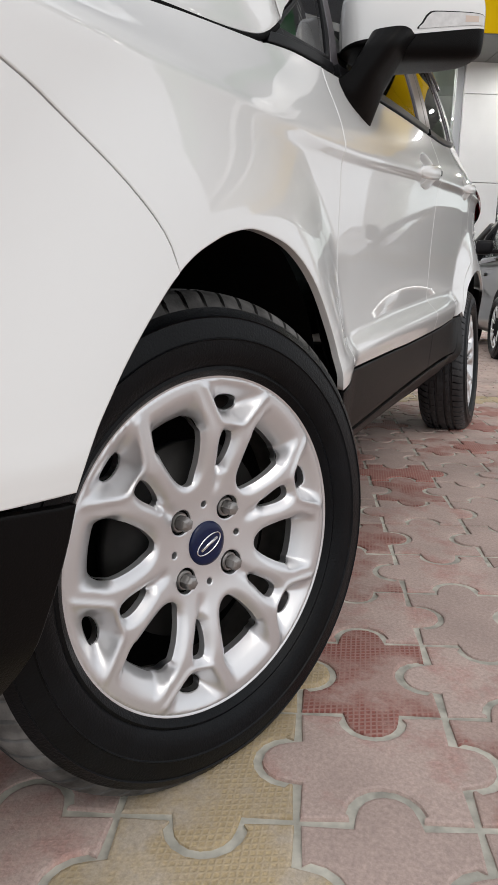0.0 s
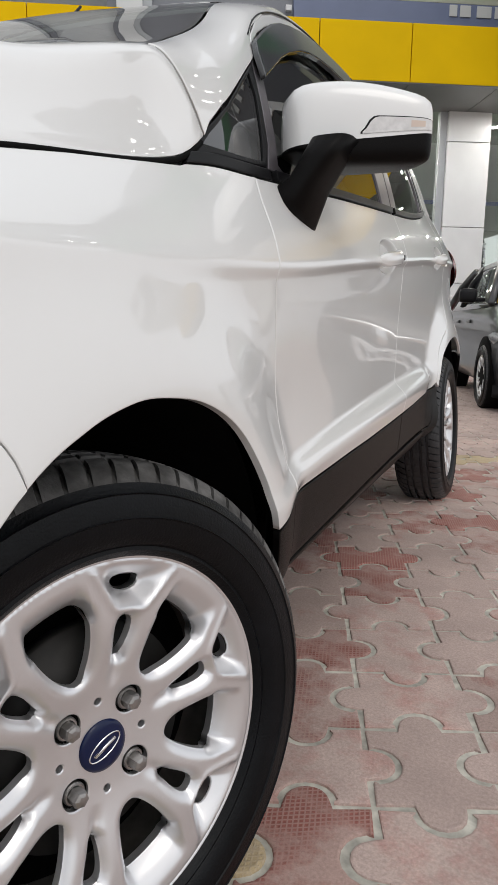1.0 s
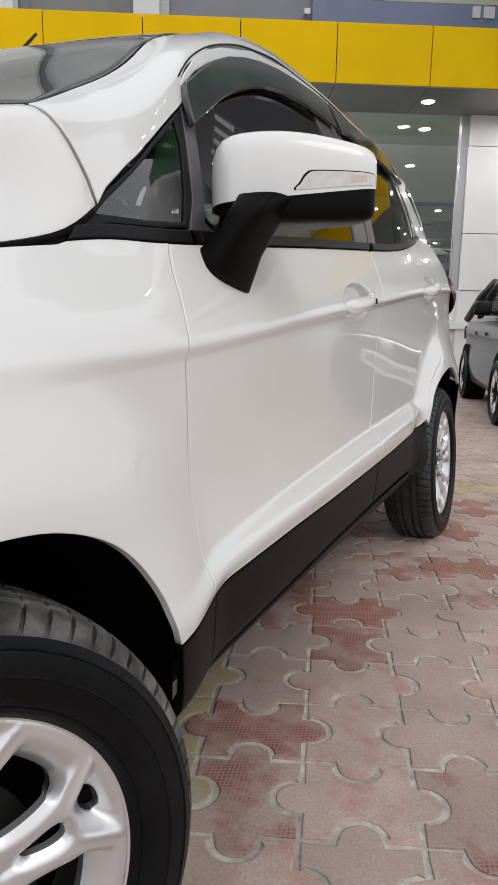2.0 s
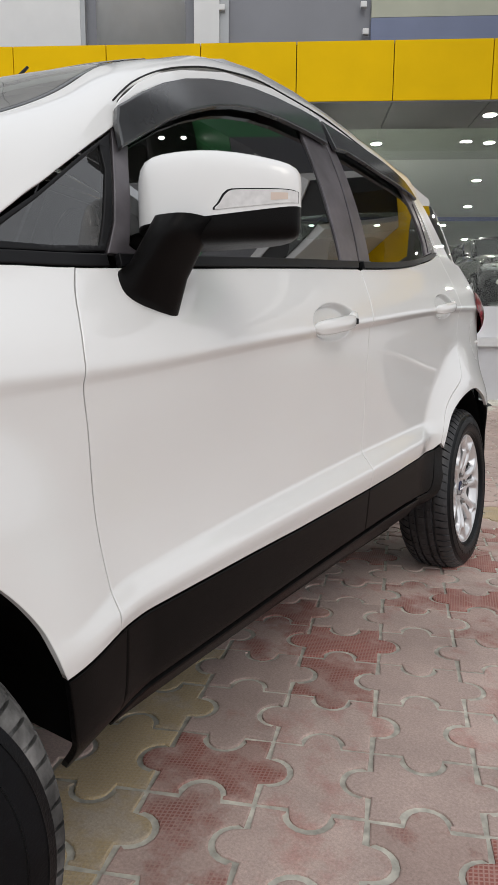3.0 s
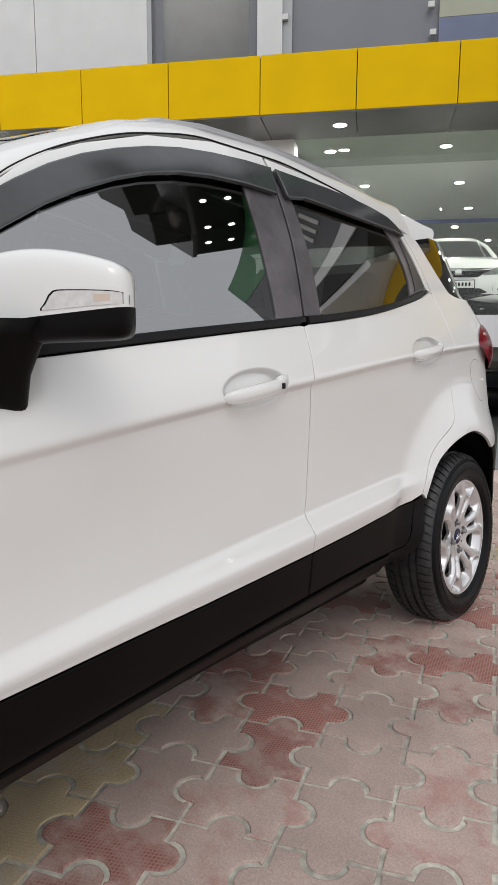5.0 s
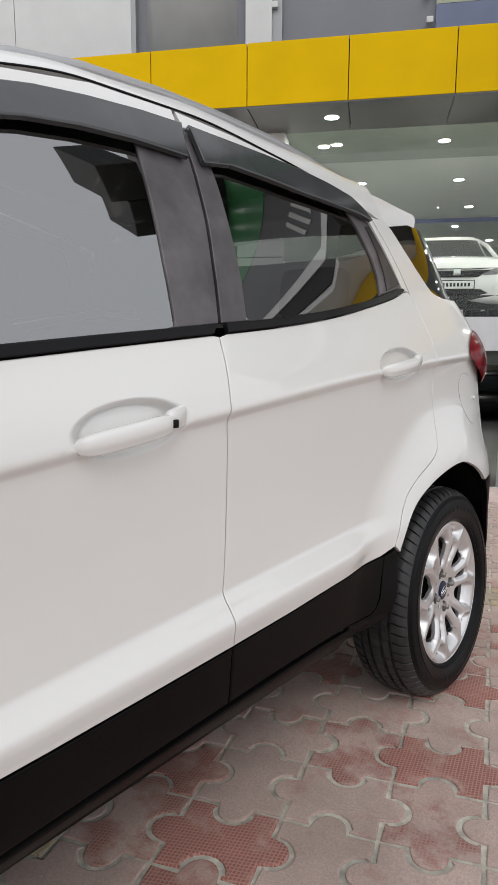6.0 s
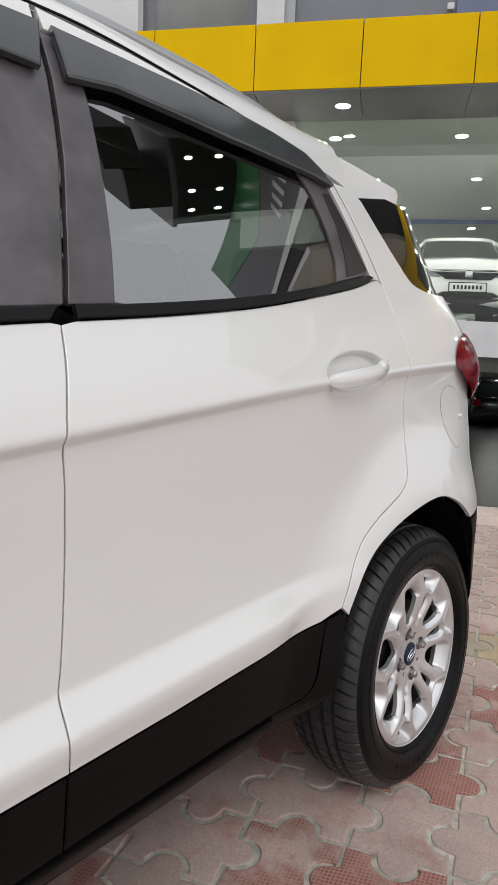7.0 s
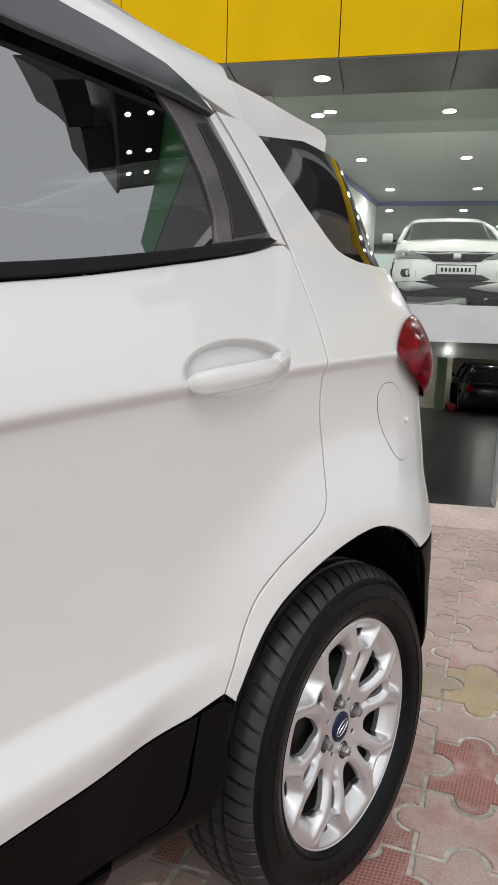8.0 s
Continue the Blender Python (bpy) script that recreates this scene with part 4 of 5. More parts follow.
for s in (1, -1):
    pts = [surf(np.array([y]), np.array([.002]))[0] for y in np.linspace(-.66, .395, 44)]
    # near-black tube that draws the dark gap along the hood's edge
    part("hood_gap_line", tube([(s * (p[0] - .0035), p[1], p[2] - .002) for p in pts], .0045, 8), DARK, hood)
    ys = np.linspace(.72, 2.26, 60)
    zs = pch(EDGE_Y, EDGE_Z, ys) + .0005
    part("roof_seal", tube([(s * (x - .0012), y, z) for x, y, z in zip(side_x(ys, zs), ys, zs)], .0022, 6), TRIM, car)


# spoiler, tailgate, rails, aerial
def spoiler_mesh():
    bm, rings = bmesh.new(), []
    for x in np.concatenate([[-1, -.995, -.985], np.linspace(-.96, .96, 25), [.985, .995, 1]]):
        xx = x * .592
        drop = .030 * x * x
        y0, y1 = 2.40, 2.80 - .055 * x * x
        prof = [(y0, 1.585 - drop), (2.52, 1.578 - drop), (2.64, 1.566 - drop), (y1 - .02, 1.560 - drop), (y1 - .004, 1.554 - drop), (y1 + .004, 1.542 - drop), (y1, 1.516 - drop), (y1 - .012, 1.508 - drop), (2.64, 1.492 - drop), (2.52, 1.470 - drop), (y0 + .06, 1.455 - drop)]
        s = 1 - .14 * max(0, (abs(x) - .96) / .04)**2
        zc, yc = 1.52 - drop, 2.58
        rings.append([(xx, yc + (y - yc) * (1 - .12 * (1 - s)), zc + (z - zc) * s) for y, z in prof])
    return loft(bm, rings)


spoiler = part("spoiler", spoiler_mesh(), PAINT, car)
spoiler.data.set_sharp_from_angle(angle=radians(32))
bm = bmesh.new()
rings = []
for z in np.linspace(.30, 1.44, 18):
    ye = float(pch(TAIL_Z, TAIL_Y, z)) - .012
    xe = float(side_x(np.array([2.995 if z < 1.2 else 2.94]), np.array([z]))[0]) - .01
    rings.append([(xe * math.sin(a), ye - .11 * (1 - math.cos(a)**.5 if math.cos(a) > 0 else 1), z) for a in np.linspace(-math.pi / 2, math.pi / 2, 17)])
tailgate = part("tailgate", loft(bm, rings, closed=False), PAINT, car)
for s in (1, -1):
    pts = [(s * x, y, z) for x, y, z in ((.505, 1.22, 1.588), (.510, 1.30, 1.608), (.515, 1.45, 1.626), (.517, 1.65, 1.634), (.518, 1.85, 1.632), (.520, 2.05, 1.622), (.520, 2.22, 1.606), (.520, 2.34, 1.588), (.520, 2.40, 1.570))]
    bm = tube(pts, [.006, .011, .013, .013, .013, .013, .012, .010, .006], 10)
    part("roof_rail", bm, RAIL, car, "silver roof rail")
part("aerial", tube([(0, .985, 1.515), (0, 1.02, 1.550), (0, 1.105, 1.640)], [.012, .006, .004], 8), TRIM, car, "short black roof aerial")


# door mirror: white cap, black lower half and foot, clear indicator
def mirror_parts(s, door):
    P0, d = Vector((.822, .634, 0)), Vector((.792, .610, 0))
    W = .258
    n = Vector((.610, -.792, 0))
    def ring(u, lo, hi, count=21, grow=1.0):
        """Part of the housing's section at u from inner to outer end, between two angles (degrees, 90 is up)."""
        e = max(1 - abs(2 * u - 1)**11, 0)**.5
        b = (.046 + .020 * math.sin(math.pi * (u * .9 + .08))) * e * grow + .0005
        top = 1.181 + .027 * math.sin(math.pi * min(u * .86 + .16, 1)) - .004 * u
        low = 1.082 - .026 * ease((u - .05) / .3) + .010 * u
        zm = 1.090 + .026 * u
        o = P0 + d * (u * W) - n * (.058 - .062 * u * u)
        out = []
        for a in np.linspace(radians(lo), radians(hi), count):
            ca, sa = math.cos(a), math.sin(a)
            k = .42
            h = (top - zm if sa > 0 else zm - low) * max(e, .02)**.3 * grow
            p = o + n * (b * math.copysign(abs(ca)**k, ca)) + Vector((0, 0, zm + h * math.copysign(abs(sa)**.5, sa)))
            out.append((s * p.x, p.y, p.z))
        return out
    us = [0, .006, .02, .05, .1, .16, .24, .32, .4, .5, .6, .7, .78, .85, .91, .955, .98, .994, 1]
    mirror = part("door_mirror", loft(bmesh.new(), [ring(u, 0, 180, 33) for u in us], closed=False), PAINT, door, "white door mirror cap")
    part("mirror_base", loft(bmesh.new(), [ring(u, 180, 360, 25, .985) for u in us], closed=False), CLAD, mirror)
    part("mirror_glass", loft(bmesh.new(), [ring(u, 172, 188, 7, .97) for u in us], closed=False), TRIM, mirror)
    def band(u0, u1, lift, rise):
        rows = []
        for u in np.linspace(u0, u1, 20):
            hi = rise * (1 - (1 - ease((u - u0) / .13))**2)
            rows.append(ring(u, .3, max(hi, .6), 8, lift))
        return loft(bmesh.new(), rows, closed=False)
    part("lens_seam", band(.462, .993, 1.008, 7.5), TRIM, mirror)
    part("indicator_lens", band(.475, .99, 1.016, 6.6), CLEAR_LENS, mirror, "clear indicator lens")
    part("amber_bulb", loft(bmesh.new(), [ring(u, 1.2, 4.5, 6, 1.02) for u in np.linspace(.80, .90, 6)], closed=False), AMBER, mirror)
    # foot
    rows = [((.800, .665, .968), (.028, .064), .028), ((.822, .662, .985), (.028, .056), .022), ((.845, .662, 1.02), (.030, .050), .012), ((.868, .668, 1.06), (.034, .050), .004), ((.890, .680, 1.098), (.038, .054), 0)]
    rings = []
    for (x, y, z), (a, b), lean in rows:
        r = []
        for q in np.linspace(0, 2 * math.pi, 24, endpoint=False):
            cx, cy = math.copysign(abs(math.cos(q))**.6, math.cos(q)), math.copysign(abs(math.sin(q))**.6, math.sin(q))
            r.append((s * (x + a * cx), y + b * cy, z - lean * cy * .9 - (.02 * cx if z < 1.0 else 0)))
        rings.append(r)
    part("mirror_foot", loft(bmesh.new(), rings), CLAD, mirror)


mirror_parts(1, front_door)
mirror_parts(-1, right_door)

# the nose between the front wings
def nose_bar(name, mat, z0, z1, proud):
    rings = []
    for z in np.linspace(z0, z1, 8):
        xe = float(side_x(np.array([-.775]), np.array([z]))[0])
        rings.append([(xe * math.sin(a), -.775 - proud * math.cos(a)**.7, z) for a in np.linspace(-math.pi / 2, math.pi / 2, 21)])
    part(name, loft(bmesh.new(), rings, closed=False), mat, car)


nose_bar("nose_panel", PAINT, .70, .845, .10)
nose_bar("grille", TRIM, .48, .70, .09)
nose_bar("lower_grille", CLAD, .27, .48, .08)


# pull handles over the dished bowls
def handle_parts(hy, hz, tilt, door, lock):
    def at_u(u):
        y = hy - .116 + u * .232
        z = hz + tilt * (y - hy) - .012 + .014 * u
        base = float(side_x(np.array([hy - .17]), np.array([z]))[0]) * (1 - u) + float(side_x(np.array([hy + .17]), np.array([z]))[0]) * u
        return base - .006 + .026 * math.sin(math.pi * u)**.5, y, z
    def bar(u0, u1, tall, deep, lift, power, rise=0.0):
        rings = []
        for k in np.linspace(0, 1, 23):
            x, y, z = at_u(u0 + (u1 - u0) * k)
            e = max(1 - abs(2 * k - 1)**power, 0)**.5
            hh, tt = tall * e + .0012, deep * e + .001
            ring = []
            for q in np.linspace(0, 2 * math.pi, 28, endpoint=False):
                ca, sa = math.cos(q), math.sin(q)
                groove = .0026 * math.exp(-((q - 5.75) / .15)**2) * e
                ring.append((x + lift + tt * math.copysign(abs(ca)**.7, ca) - groove, y, z + rise + hh * math.copysign(abs(sa)**.75, sa)))
            rings.append(ring)
        return loft(bmesh.new(), rings)
    h = part("door_handle", bar(0, .84, .0172, .0125, -.002, 5), PAINT, door)
    part("handle_cap", bar(.74, 1.02, .0170, .0105, -.006, 4, .004), PAINT, h)
    if lock:
        x, y, z = at_u(.79)
        x += .0035
        part("keyhole", a_box((x, y - .006, z - .007), (x + .008, y + .006, z + .007), .002), TRIM, h)


for (hy, hz, a, b, tilt), door, lock in zip(HANDLES, (front_door, rear_door), (True, False)):
    handle_parts(hy, hz, tilt, door, lock)

# wheels
wheel_parts(car, "front_wheel", pose(.8755, .0237, .306, 0, -4, -20.3) @ Matrix.Scale(1.02, 4), -11, "black road tyre turned slightly on its alloy rim", TYRE_DUSTY)
wheel_parts(car, "rear_wheel", pose(.897, 2.524, .316, 0, -4, 1) @ Matrix.Scale(1.02, 4), 42, "black road tyre on its alloy rim", TYRE_ME)
wheel_parts(car, "front_wheel", pose(-.86, .03, .322, 0, 0, 159), 0, "black road tyre on its alloy rim", TYRE_DUSTY)
wheel_parts(car, "rear_wheel", pose(-.86, 2.519, .322, 0, 0, 180), 40, "black road tyre on its alloy rim", TYRE_ME)

# arch linings, floor pan, seats, dash
for cy, cz, r in ((.08, .345, .385), (2.495, .345, .395)):
    for s in (1, -1):
        rings = [[(s * x, cy + r * math.cos(a), cz + r * math.sin(a)) for a in np.linspace(-.1, math.pi, 26)] for x in (.846, .80, .60, .46)]
        bm = loft(bmesh.new(), rings, closed=False)
        bm.faces.new([v for v in list(bm.verts)[-26:]])
        part("arch_lining", bm, DARK, car)
bm = bmesh.new()
box(bm, (-.45, -.70, .24), (.45, 2.90, .34), .02)
box(bm, (-.75, .55, .235), (.75, 2.04, .40), .03)
part("floor_pan", bm, DARK, car)
def seat_parts(name, x, y, w):
    seat = part(name, a_box((x - w / 2, y, .50), (x + w / 2, y + .50, .66), .05), SEAT, car)
    part("backrest", a_box((-w / 2, -.07, 0), (w / 2, .07, .56), .05, Matrix.Translation((x, y + .50, .60)) @ pose(0, 0, 0, -16)), SEAT, seat)
    for k in ((0,) if w < .7 else (-.38, .38)):
        part("headrest", a_box((-.12, -.05, .0), (.12, .05, .17), .04, Matrix.Translation((x + k, y + .66, 1.17)) @ pose(0, 0, 0, -10)), SEAT, seat)


for x in (-.36, .36):
    seat_parts("front_seat", x, 1.02, .50)
seat_parts("rear_seat", 0, 1.78, 1.24)
bm = bmesh.new()
box(bm, (-.68, .42, .80), (.68, .80, 1.04), .06)
part("dashboard", bm, SEAT, car)
bm = bmesh.new()
bmesh.ops.create_uvsphere(bm, u_segments=8, v_segments=6, radius=.05)
lathe(bm, [(.165, 0), (.178, .012), (.19, 0), (.178, -.012), (.165, 0)], 32)
bmesh.ops.transform(bm, matrix=pose(.36, .92, 1.0, 0, 25, 90), verts=bm.verts)
part("steering_wheel", bm, TRIM, car)


# ---------------------------------------------------------------- the building's axes
BU = Vector((.868, .4965, 0)).normalized()   # along the front
BN = Vector((BU.y, -BU.x, 0))                # out of the front, towards the yard
B0 = Vector((-4.169, 7.348, 0))              # a joint of the canopy's face
PANEL_W = 1.295
AXES = Matrix(((BU.x, -BN.x, 0, B0.x), (BU.y, -BN.y, 0, B0.y), (0, 0, 1, 0), (0, 0, 0, 1)))


def at(u, n, z):
    """A point u along the building, n out of the canopy's face, at height z."""
    return B0 + BU * u + BN * n + Vector((0, 0, z))


def slab(name, mat, u0, u1, n0, n1, z0, z1, parent=None, label="", category="", kind="structure", bevel=0.0):
    bm = a_box((u0, -n1, z0), (u1, -n0, z1), bevel, AXES)
    if parent:
        return part(name, bm, mat, parent, label, False)
    return solid(name, bm, mat, label, category, kind)


# ---------------------------------------------------------------- ground, with the mouth of a ramp
PIT = [(.2, 3.68), (2.78, 3.62), (2.95, 2.7), (3.25, 1.6), (3.75, .6), (4.25, -.2), (4.40, -1.08), (.2, -1.08)]
pit = [at(u, n, 0) for u, n in PIT]
R = 400.0
far = [(-R, -R), (R, -R), (R, R), (-R, R)]
hole = [at(u, n, 0) for u, n in PIT[:6] + [(4.40, -1.30), (14.1, -1.30), (14.1, -16.2), (-8.1, -16.2), (-8.1, -1.30), (.2, -1.30)]]
loops = [[tuple(q) for q in far]], [[(q.x, q.y) for q in hole]]
gv, gf = triangles(loops[0], loops[1], [(x, y) for x in range(-30, 31, 6) for y in range(-30, 31, 6) if not -7 < x < 4 or not 0 < y < 12])
me = bpy.data.meshes.new("ground")
me.from_pydata([(x, y, -.0045) for x, y in gv], [], [tuple(int(i) for i in q) for q in gf])
me.materials.append(MORTAR)
ground = tagged(new("ground", me), "sand-jointed ground under the paved yard", "ground", kind="structure")
bm = bmesh.new()
top = [bm.verts.new(q + Vector((0, 0, -.008))) for q in pit]
low = [bm.verts.new(q + Vector((0, 0, -1.25))) for q in pit]
for i in range(len(pit)):
    j = (i + 1) % len(pit)
    if i != 6:
        bm.faces.new((top[i], top[j], low[j], low[i]))
solid("ramp_wall", bm, DARKWALL, "dark retaining wall of the ramp", "wall", "structure")
slab("basement_floor", DARKFLOOR, -8, 14, -16, 3.7, -1.35, -1.25, label="dark glossy basement floor", category="floor")

WORN_TILES = {(1, 5), (2, 4), (2, 8), (2, 9), (3, 1), (4, 3), (-1, -1), (1, -1), (-1, 3), (1, 9), (3, -4)}
GO = Vector((.926, .832, 0))
GC, GR = Vector((.2045, .0871, 0)), Vector((-.0712, .1965, 0))
RED_TILES = {(-1, 0), (2, -1), (0, 2), (0, 3), (-1, -3), (2, 5), (-1, 4), (2, 7), (4, -2), (0, 7), (5, 6)}


def tile_ring(wide, inset):
    """Outline of a paver of the jigsaw pattern: wide ones carry their knobs on the ends, the others on the flanks."""
    out = []
    k, r, off = 11, .205, .045
    half = math.sqrt(r * r - off * off)
    for side_no in range(4):
        knob = (side_no % 2 == 1) == wide
        line = [(0.0, 0.0)]
        full = math.pi - math.atan2(half, off)
        for i in range(k):
            t = -full + 2 * full * i / (k - 1)
            line.append((.5 + r * math.sin(t), (off + r * math.cos(t)) if knob else -(off + r * math.cos(t))))
        for s, h in line:
            x, y = s, -h
            for _ in range(side_no):
                x, y = 1 - y, x
            out.append((x, y))
    p = np.array([[q[0] * GC.x + q[1] * GR.x, q[0] * GC.y + q[1] * GR.y] for q in out])
    return shrink(p, inset)[0]


def tile_data(wide):
    rings = [(tile_ring(wide, .0055), -.0075), (tile_ring(wide, .0075), -.001), (tile_ring(wide, .011), .0)]
    n = len(rings[0][0])
    verts = [(x, y, z) for ring, z in rings for x, y in ring]
    faces = [(a * n + i, a * n + (i + 1) % n, (a + 1) * n + (i + 1) % n, (a + 1) * n + i) for a in range(2) for i in range(n)]
    faces.append(tuple(2 * n + i for i in range(n)))
    return verts, faces


def tile_mesh(wide, mat):
    me = bpy.data.meshes.new("paver")
    v, f = tile_data(wide)
    me.from_pydata(v, [], f)
    me.materials.append(mat)
    return me


# ---------------------------------------------------------------- showroom building
canopy = thing("canopy", "yellow clad canopy fascia over a grey soffit", "canopy", kind="structure")
slab("backing", JOINT, -16, 13, -.95, -.03, 4.115, 4.83, canopy)
for i in range(-12, 10):
    slab("fascia_panel", YELLOW, i * PANEL_W + .006, (i + 1) * PANEL_W - .006, -.03, .02, 4.10, 4.85, canopy, bevel=.004)
    slab("soffit_panel", SOFFIT, i * PANEL_W + .006, (i + 1) * PANEL_W - .006, -1.12, -.034, 4.085, 4.113, canopy, bevel=.003)
slab("soffit_edge", SOFFIT, -16, 13, -.034, .012, 4.085, 4.098, canopy)


def downlight(p, r=.085, glow=LAMP):
    bm = lathe(bmesh.new(), [(r * 1.25, .0), (r * 1.25, .008), (r * 1.05, .012), (r, .006), (r, -.01)], 20)
    bmesh.ops.transform(bm, matrix=Matrix.Translation(p) @ pose(0, 0, 0, 0, 90, 0), verts=bm.verts)
    t = solid("downlight", bm, WHITE_CLAD, "round recessed ceiling downlight, lit", "light", group="ceiling downlights", smooth=True)
    bm = bmesh.new()
    bmesh.ops.create_circle(bm, cap_ends=True, segments=20, radius=r)
    bmesh.ops.transform(bm, matrix=Matrix.Translation(Vector(p) + Vector((0, 0, -.004))) @ pose(0, 0, 0, 180), verts=bm.verts)
    part("diffuser", bm, glow, t, "glowing diffuser")
    return t


for u in (-6.7, -4.8, -2.81, -.97, 1.06, 4.04, 6.0):
    downlight(at(u, -.52, 4.083), .085)

slab("kerb", KERB, -1.2, 2.84, 3.69, 4.17, -.02, .006, label="pale concrete edging at the mouth of the ramp", category="kerb", bevel=.004)

# raised showroom over the basement
slab("slab_edge", SLAB, -16, 13, -1.5, -1.10, .98, 1.46, label="white clad edge of the raised showroom floor", category="wall")
for u in (-4.9, -3.1, -1.3, .5, 2.3, 4.1, 5.9):
    slab("trim", JOINT, u - .004, u + .004, -1.102, -1.096, .985, 1.455, label="thin dark joint in white cladding", category="trim")
slab("trim", WHITE_CLAD, 3.64, 13, -1.12, -1.02, .84, .975, label="white painted ledge under the slab", category="trim")
slab("wall_front", SLAB, 3.64, 13, -1.5, -1.12, -1.25, .98, label="white rendered wall beside the basement opening", category="wall")
slab("wall_front_2", SLAB, -16, -.6, -1.5, -1.12, -1.25, .98, label="white rendered wall beside the basement opening", category="wall")
slab("beam", DARKWALL, -.6, 3.64, -1.45, -1.16, .77, .979, label="dark green beam over the basement opening", category="beam")
slab("showroom_floor", SHOWFLOOR, -16, 13, -9.4, -1.5, 1.25, 1.459, label="dark tiled showroom floor", category="floor")
slab("showroom_ceiling", CEILING, -16, 13, -9.4, -1.13, 4.32, 4.45, label="pale grey showroom ceiling", category="ceiling")
slab("ceiling_strip", CEIL_DARK, -16, 13, -3.65, -1.13, 4.305, 4.319, label="darker grey front strip of the ceiling", category="ceiling")
slab("wall_back", INNER, -16, 13, -9.7, -9.4, 1.459, 4.45, label="pale showroom back wall", category="wall")
slab("mirror_wall", MIRROR, -1, 12.9, -9.396, -9.386, 1.62, 4.185, label="tinted mirror covering the showroom back wall", category="mirror")
slab("trim", BLUE_LINE, -16, 13, -9.4, -9.38, 4.19, 4.30, label="blue strip along the top of the wall", category="trim")
side_m = AXES @ Matrix.Translation((-.15, 1.2, 0)) @ pose(0, 0, 0, 0, 0, -12)
solid("wall_side", a_box((-.15, 0, 1.459), (0, 8.4, 4.32), 0, side_m), INNER, "pale showroom side wall", "wall", "structure")
# reflection of the back wall's blue strip, built here as a solid strip
solid("trim", a_box((0, 0, 4.18), (.02, 8.4, 4.30), 0, side_m), BLUE_LINE, "blue strip along the top of the wall", "trim", "structure")
slab("basement_ceiling", DARKWALL, -8, 14, -16, -1.5, .98, 1.2, label="dark basement ceiling", category="ceiling")
slab("basement_wall", BASE_WALL, -8, 14, -16.3, -16, -1.25, 1.0, label="stained cream basement wall", category="wall")
slab("wall_basement_back", BASE_WALL, -8, 4.14, -13.3, -13.0, -1.25, .98, label="stained cream basement wall", category="wall")
slab("wall_basement_left", BASE_WALL, -8.2, -8, -16, -1.5, -1.25, 1.0, label="stained cream basement wall", category="wall")
slab("wall_basement_right", BASE_WALL, 14, 14.2, -16, -1.5, -1.25, 1.0, label="stained cream basement wall", category="wall")
for k in range(4):
    n = -2.6 - 2.72 * k
    for j in range(-1, 5):
        if k < 3:
            downlight(at(.79 + .56 * k + 1.93 * j, n, 4.303 if k < 1 else 4.318), .085)
shop_window = thing("window_1", "tall frameless shop glazing", "window", kind="structure")
for u0, u1 in ((-4.3, -2.4), (-2.4, -.35), (.35, 2.55), (2.55, 4.78), (5.58, 7.4), (7.4, 9.3)):
    g = slab("pane", SHOP_GLASS, u0 + .005, u1 - .005, -1.14, -1.128, 1.46, 4.30, shop_window)
    g.visible_shadow = False
slab("mullion", ALU, 4.78, 4.89, -1.22, -1.10, 1.46, 4.085, shop_window, "aluminium window post")
for u0 in (-.35, 4.90, 9.3, -5.1):
    column = thing("column", "square column clad in white panels", "column", kind="structure", group="columns along the showroom front")
    for z0, z1 in ((1.46, 2.335), (2.345, 3.635), (3.645, 4.085)):
        slab("cladding_panel", WHITE_CLAD, u0, u0 + .70, -1.5, -1.06, z0, z1, column, bevel=.004)
    slab("cladding_panel", WHITE_CLAD, u0, u0 + .70, -1.4, -1.07, -.3, 1.45, column, bevel=.004)
    slab("core", JOINT, u0 + .03, u0 + .67, -1.45, -1.09, 1.3, 4.08, column)

# upper storey: white cladding, dark glazing, a pale pier, a sign board
slab("upper_wall", UPPER, -16, 13, -2.0, -1.26, 4.83, 13, label="dark glazed upper storey wall", category="wall")
cladding = thing("upper_cladding", "white panels on the upper storey", "cladding", kind="structure")
for i in range(6):
    for k in range(4):
        slab("cladding_panel", WHITE_CLAD, -2.0 - (i + 1) * 1.9 + .006, -2.0 - i * 1.9 - .006, -1.26, -1.18, 4.83 + k * 1.8, 4.83 + (k + 1) * 1.8 - .012, cladding, bevel=.004)
slab("pier", WHITE_CLAD, -.25, .13, -1.26, -1.12, 4.83, 13, label="pale pier between the glazing", category="wall")
slab("pier_2", ALU, .13, .27, -1.26, -1.19, 4.83, 13, label="grey metal post beside the pale pier", category="wall")
slab("pier_3", ALU, -2.0, -1.93, -1.26, -1.17, 4.83, 13, label="grey metal post beside white panels", category="wall")
bm = lathe(bmesh.new(), [(.0001, 0), (.83, 0), (.83, 8), (.0001, 8)], 64)
bmesh.ops.transform(bm, matrix=Matrix.Translation(at(-1.09, -1.72, 4.83)) @ pose(0, 0, 0, 0, -90, 0), verts=bm.verts)
solid("round_column", bm, COLUMN_GREY, "pale grey round column on the upper storey", "column", "structure", smooth=True)
sign = thing("sign_board", "long shop sign, blue band under beige", "sign", kind="structure")
slab("band", SIGN_BLUE, 2.40, 12, -1.26, -1.16, 5.30, 5.655, sign, "blue grey band")
slab("field", SIGN_BEIGE, 2.40, 12, -1.26, -1.16, 5.66, 7.2, sign, "beige field")
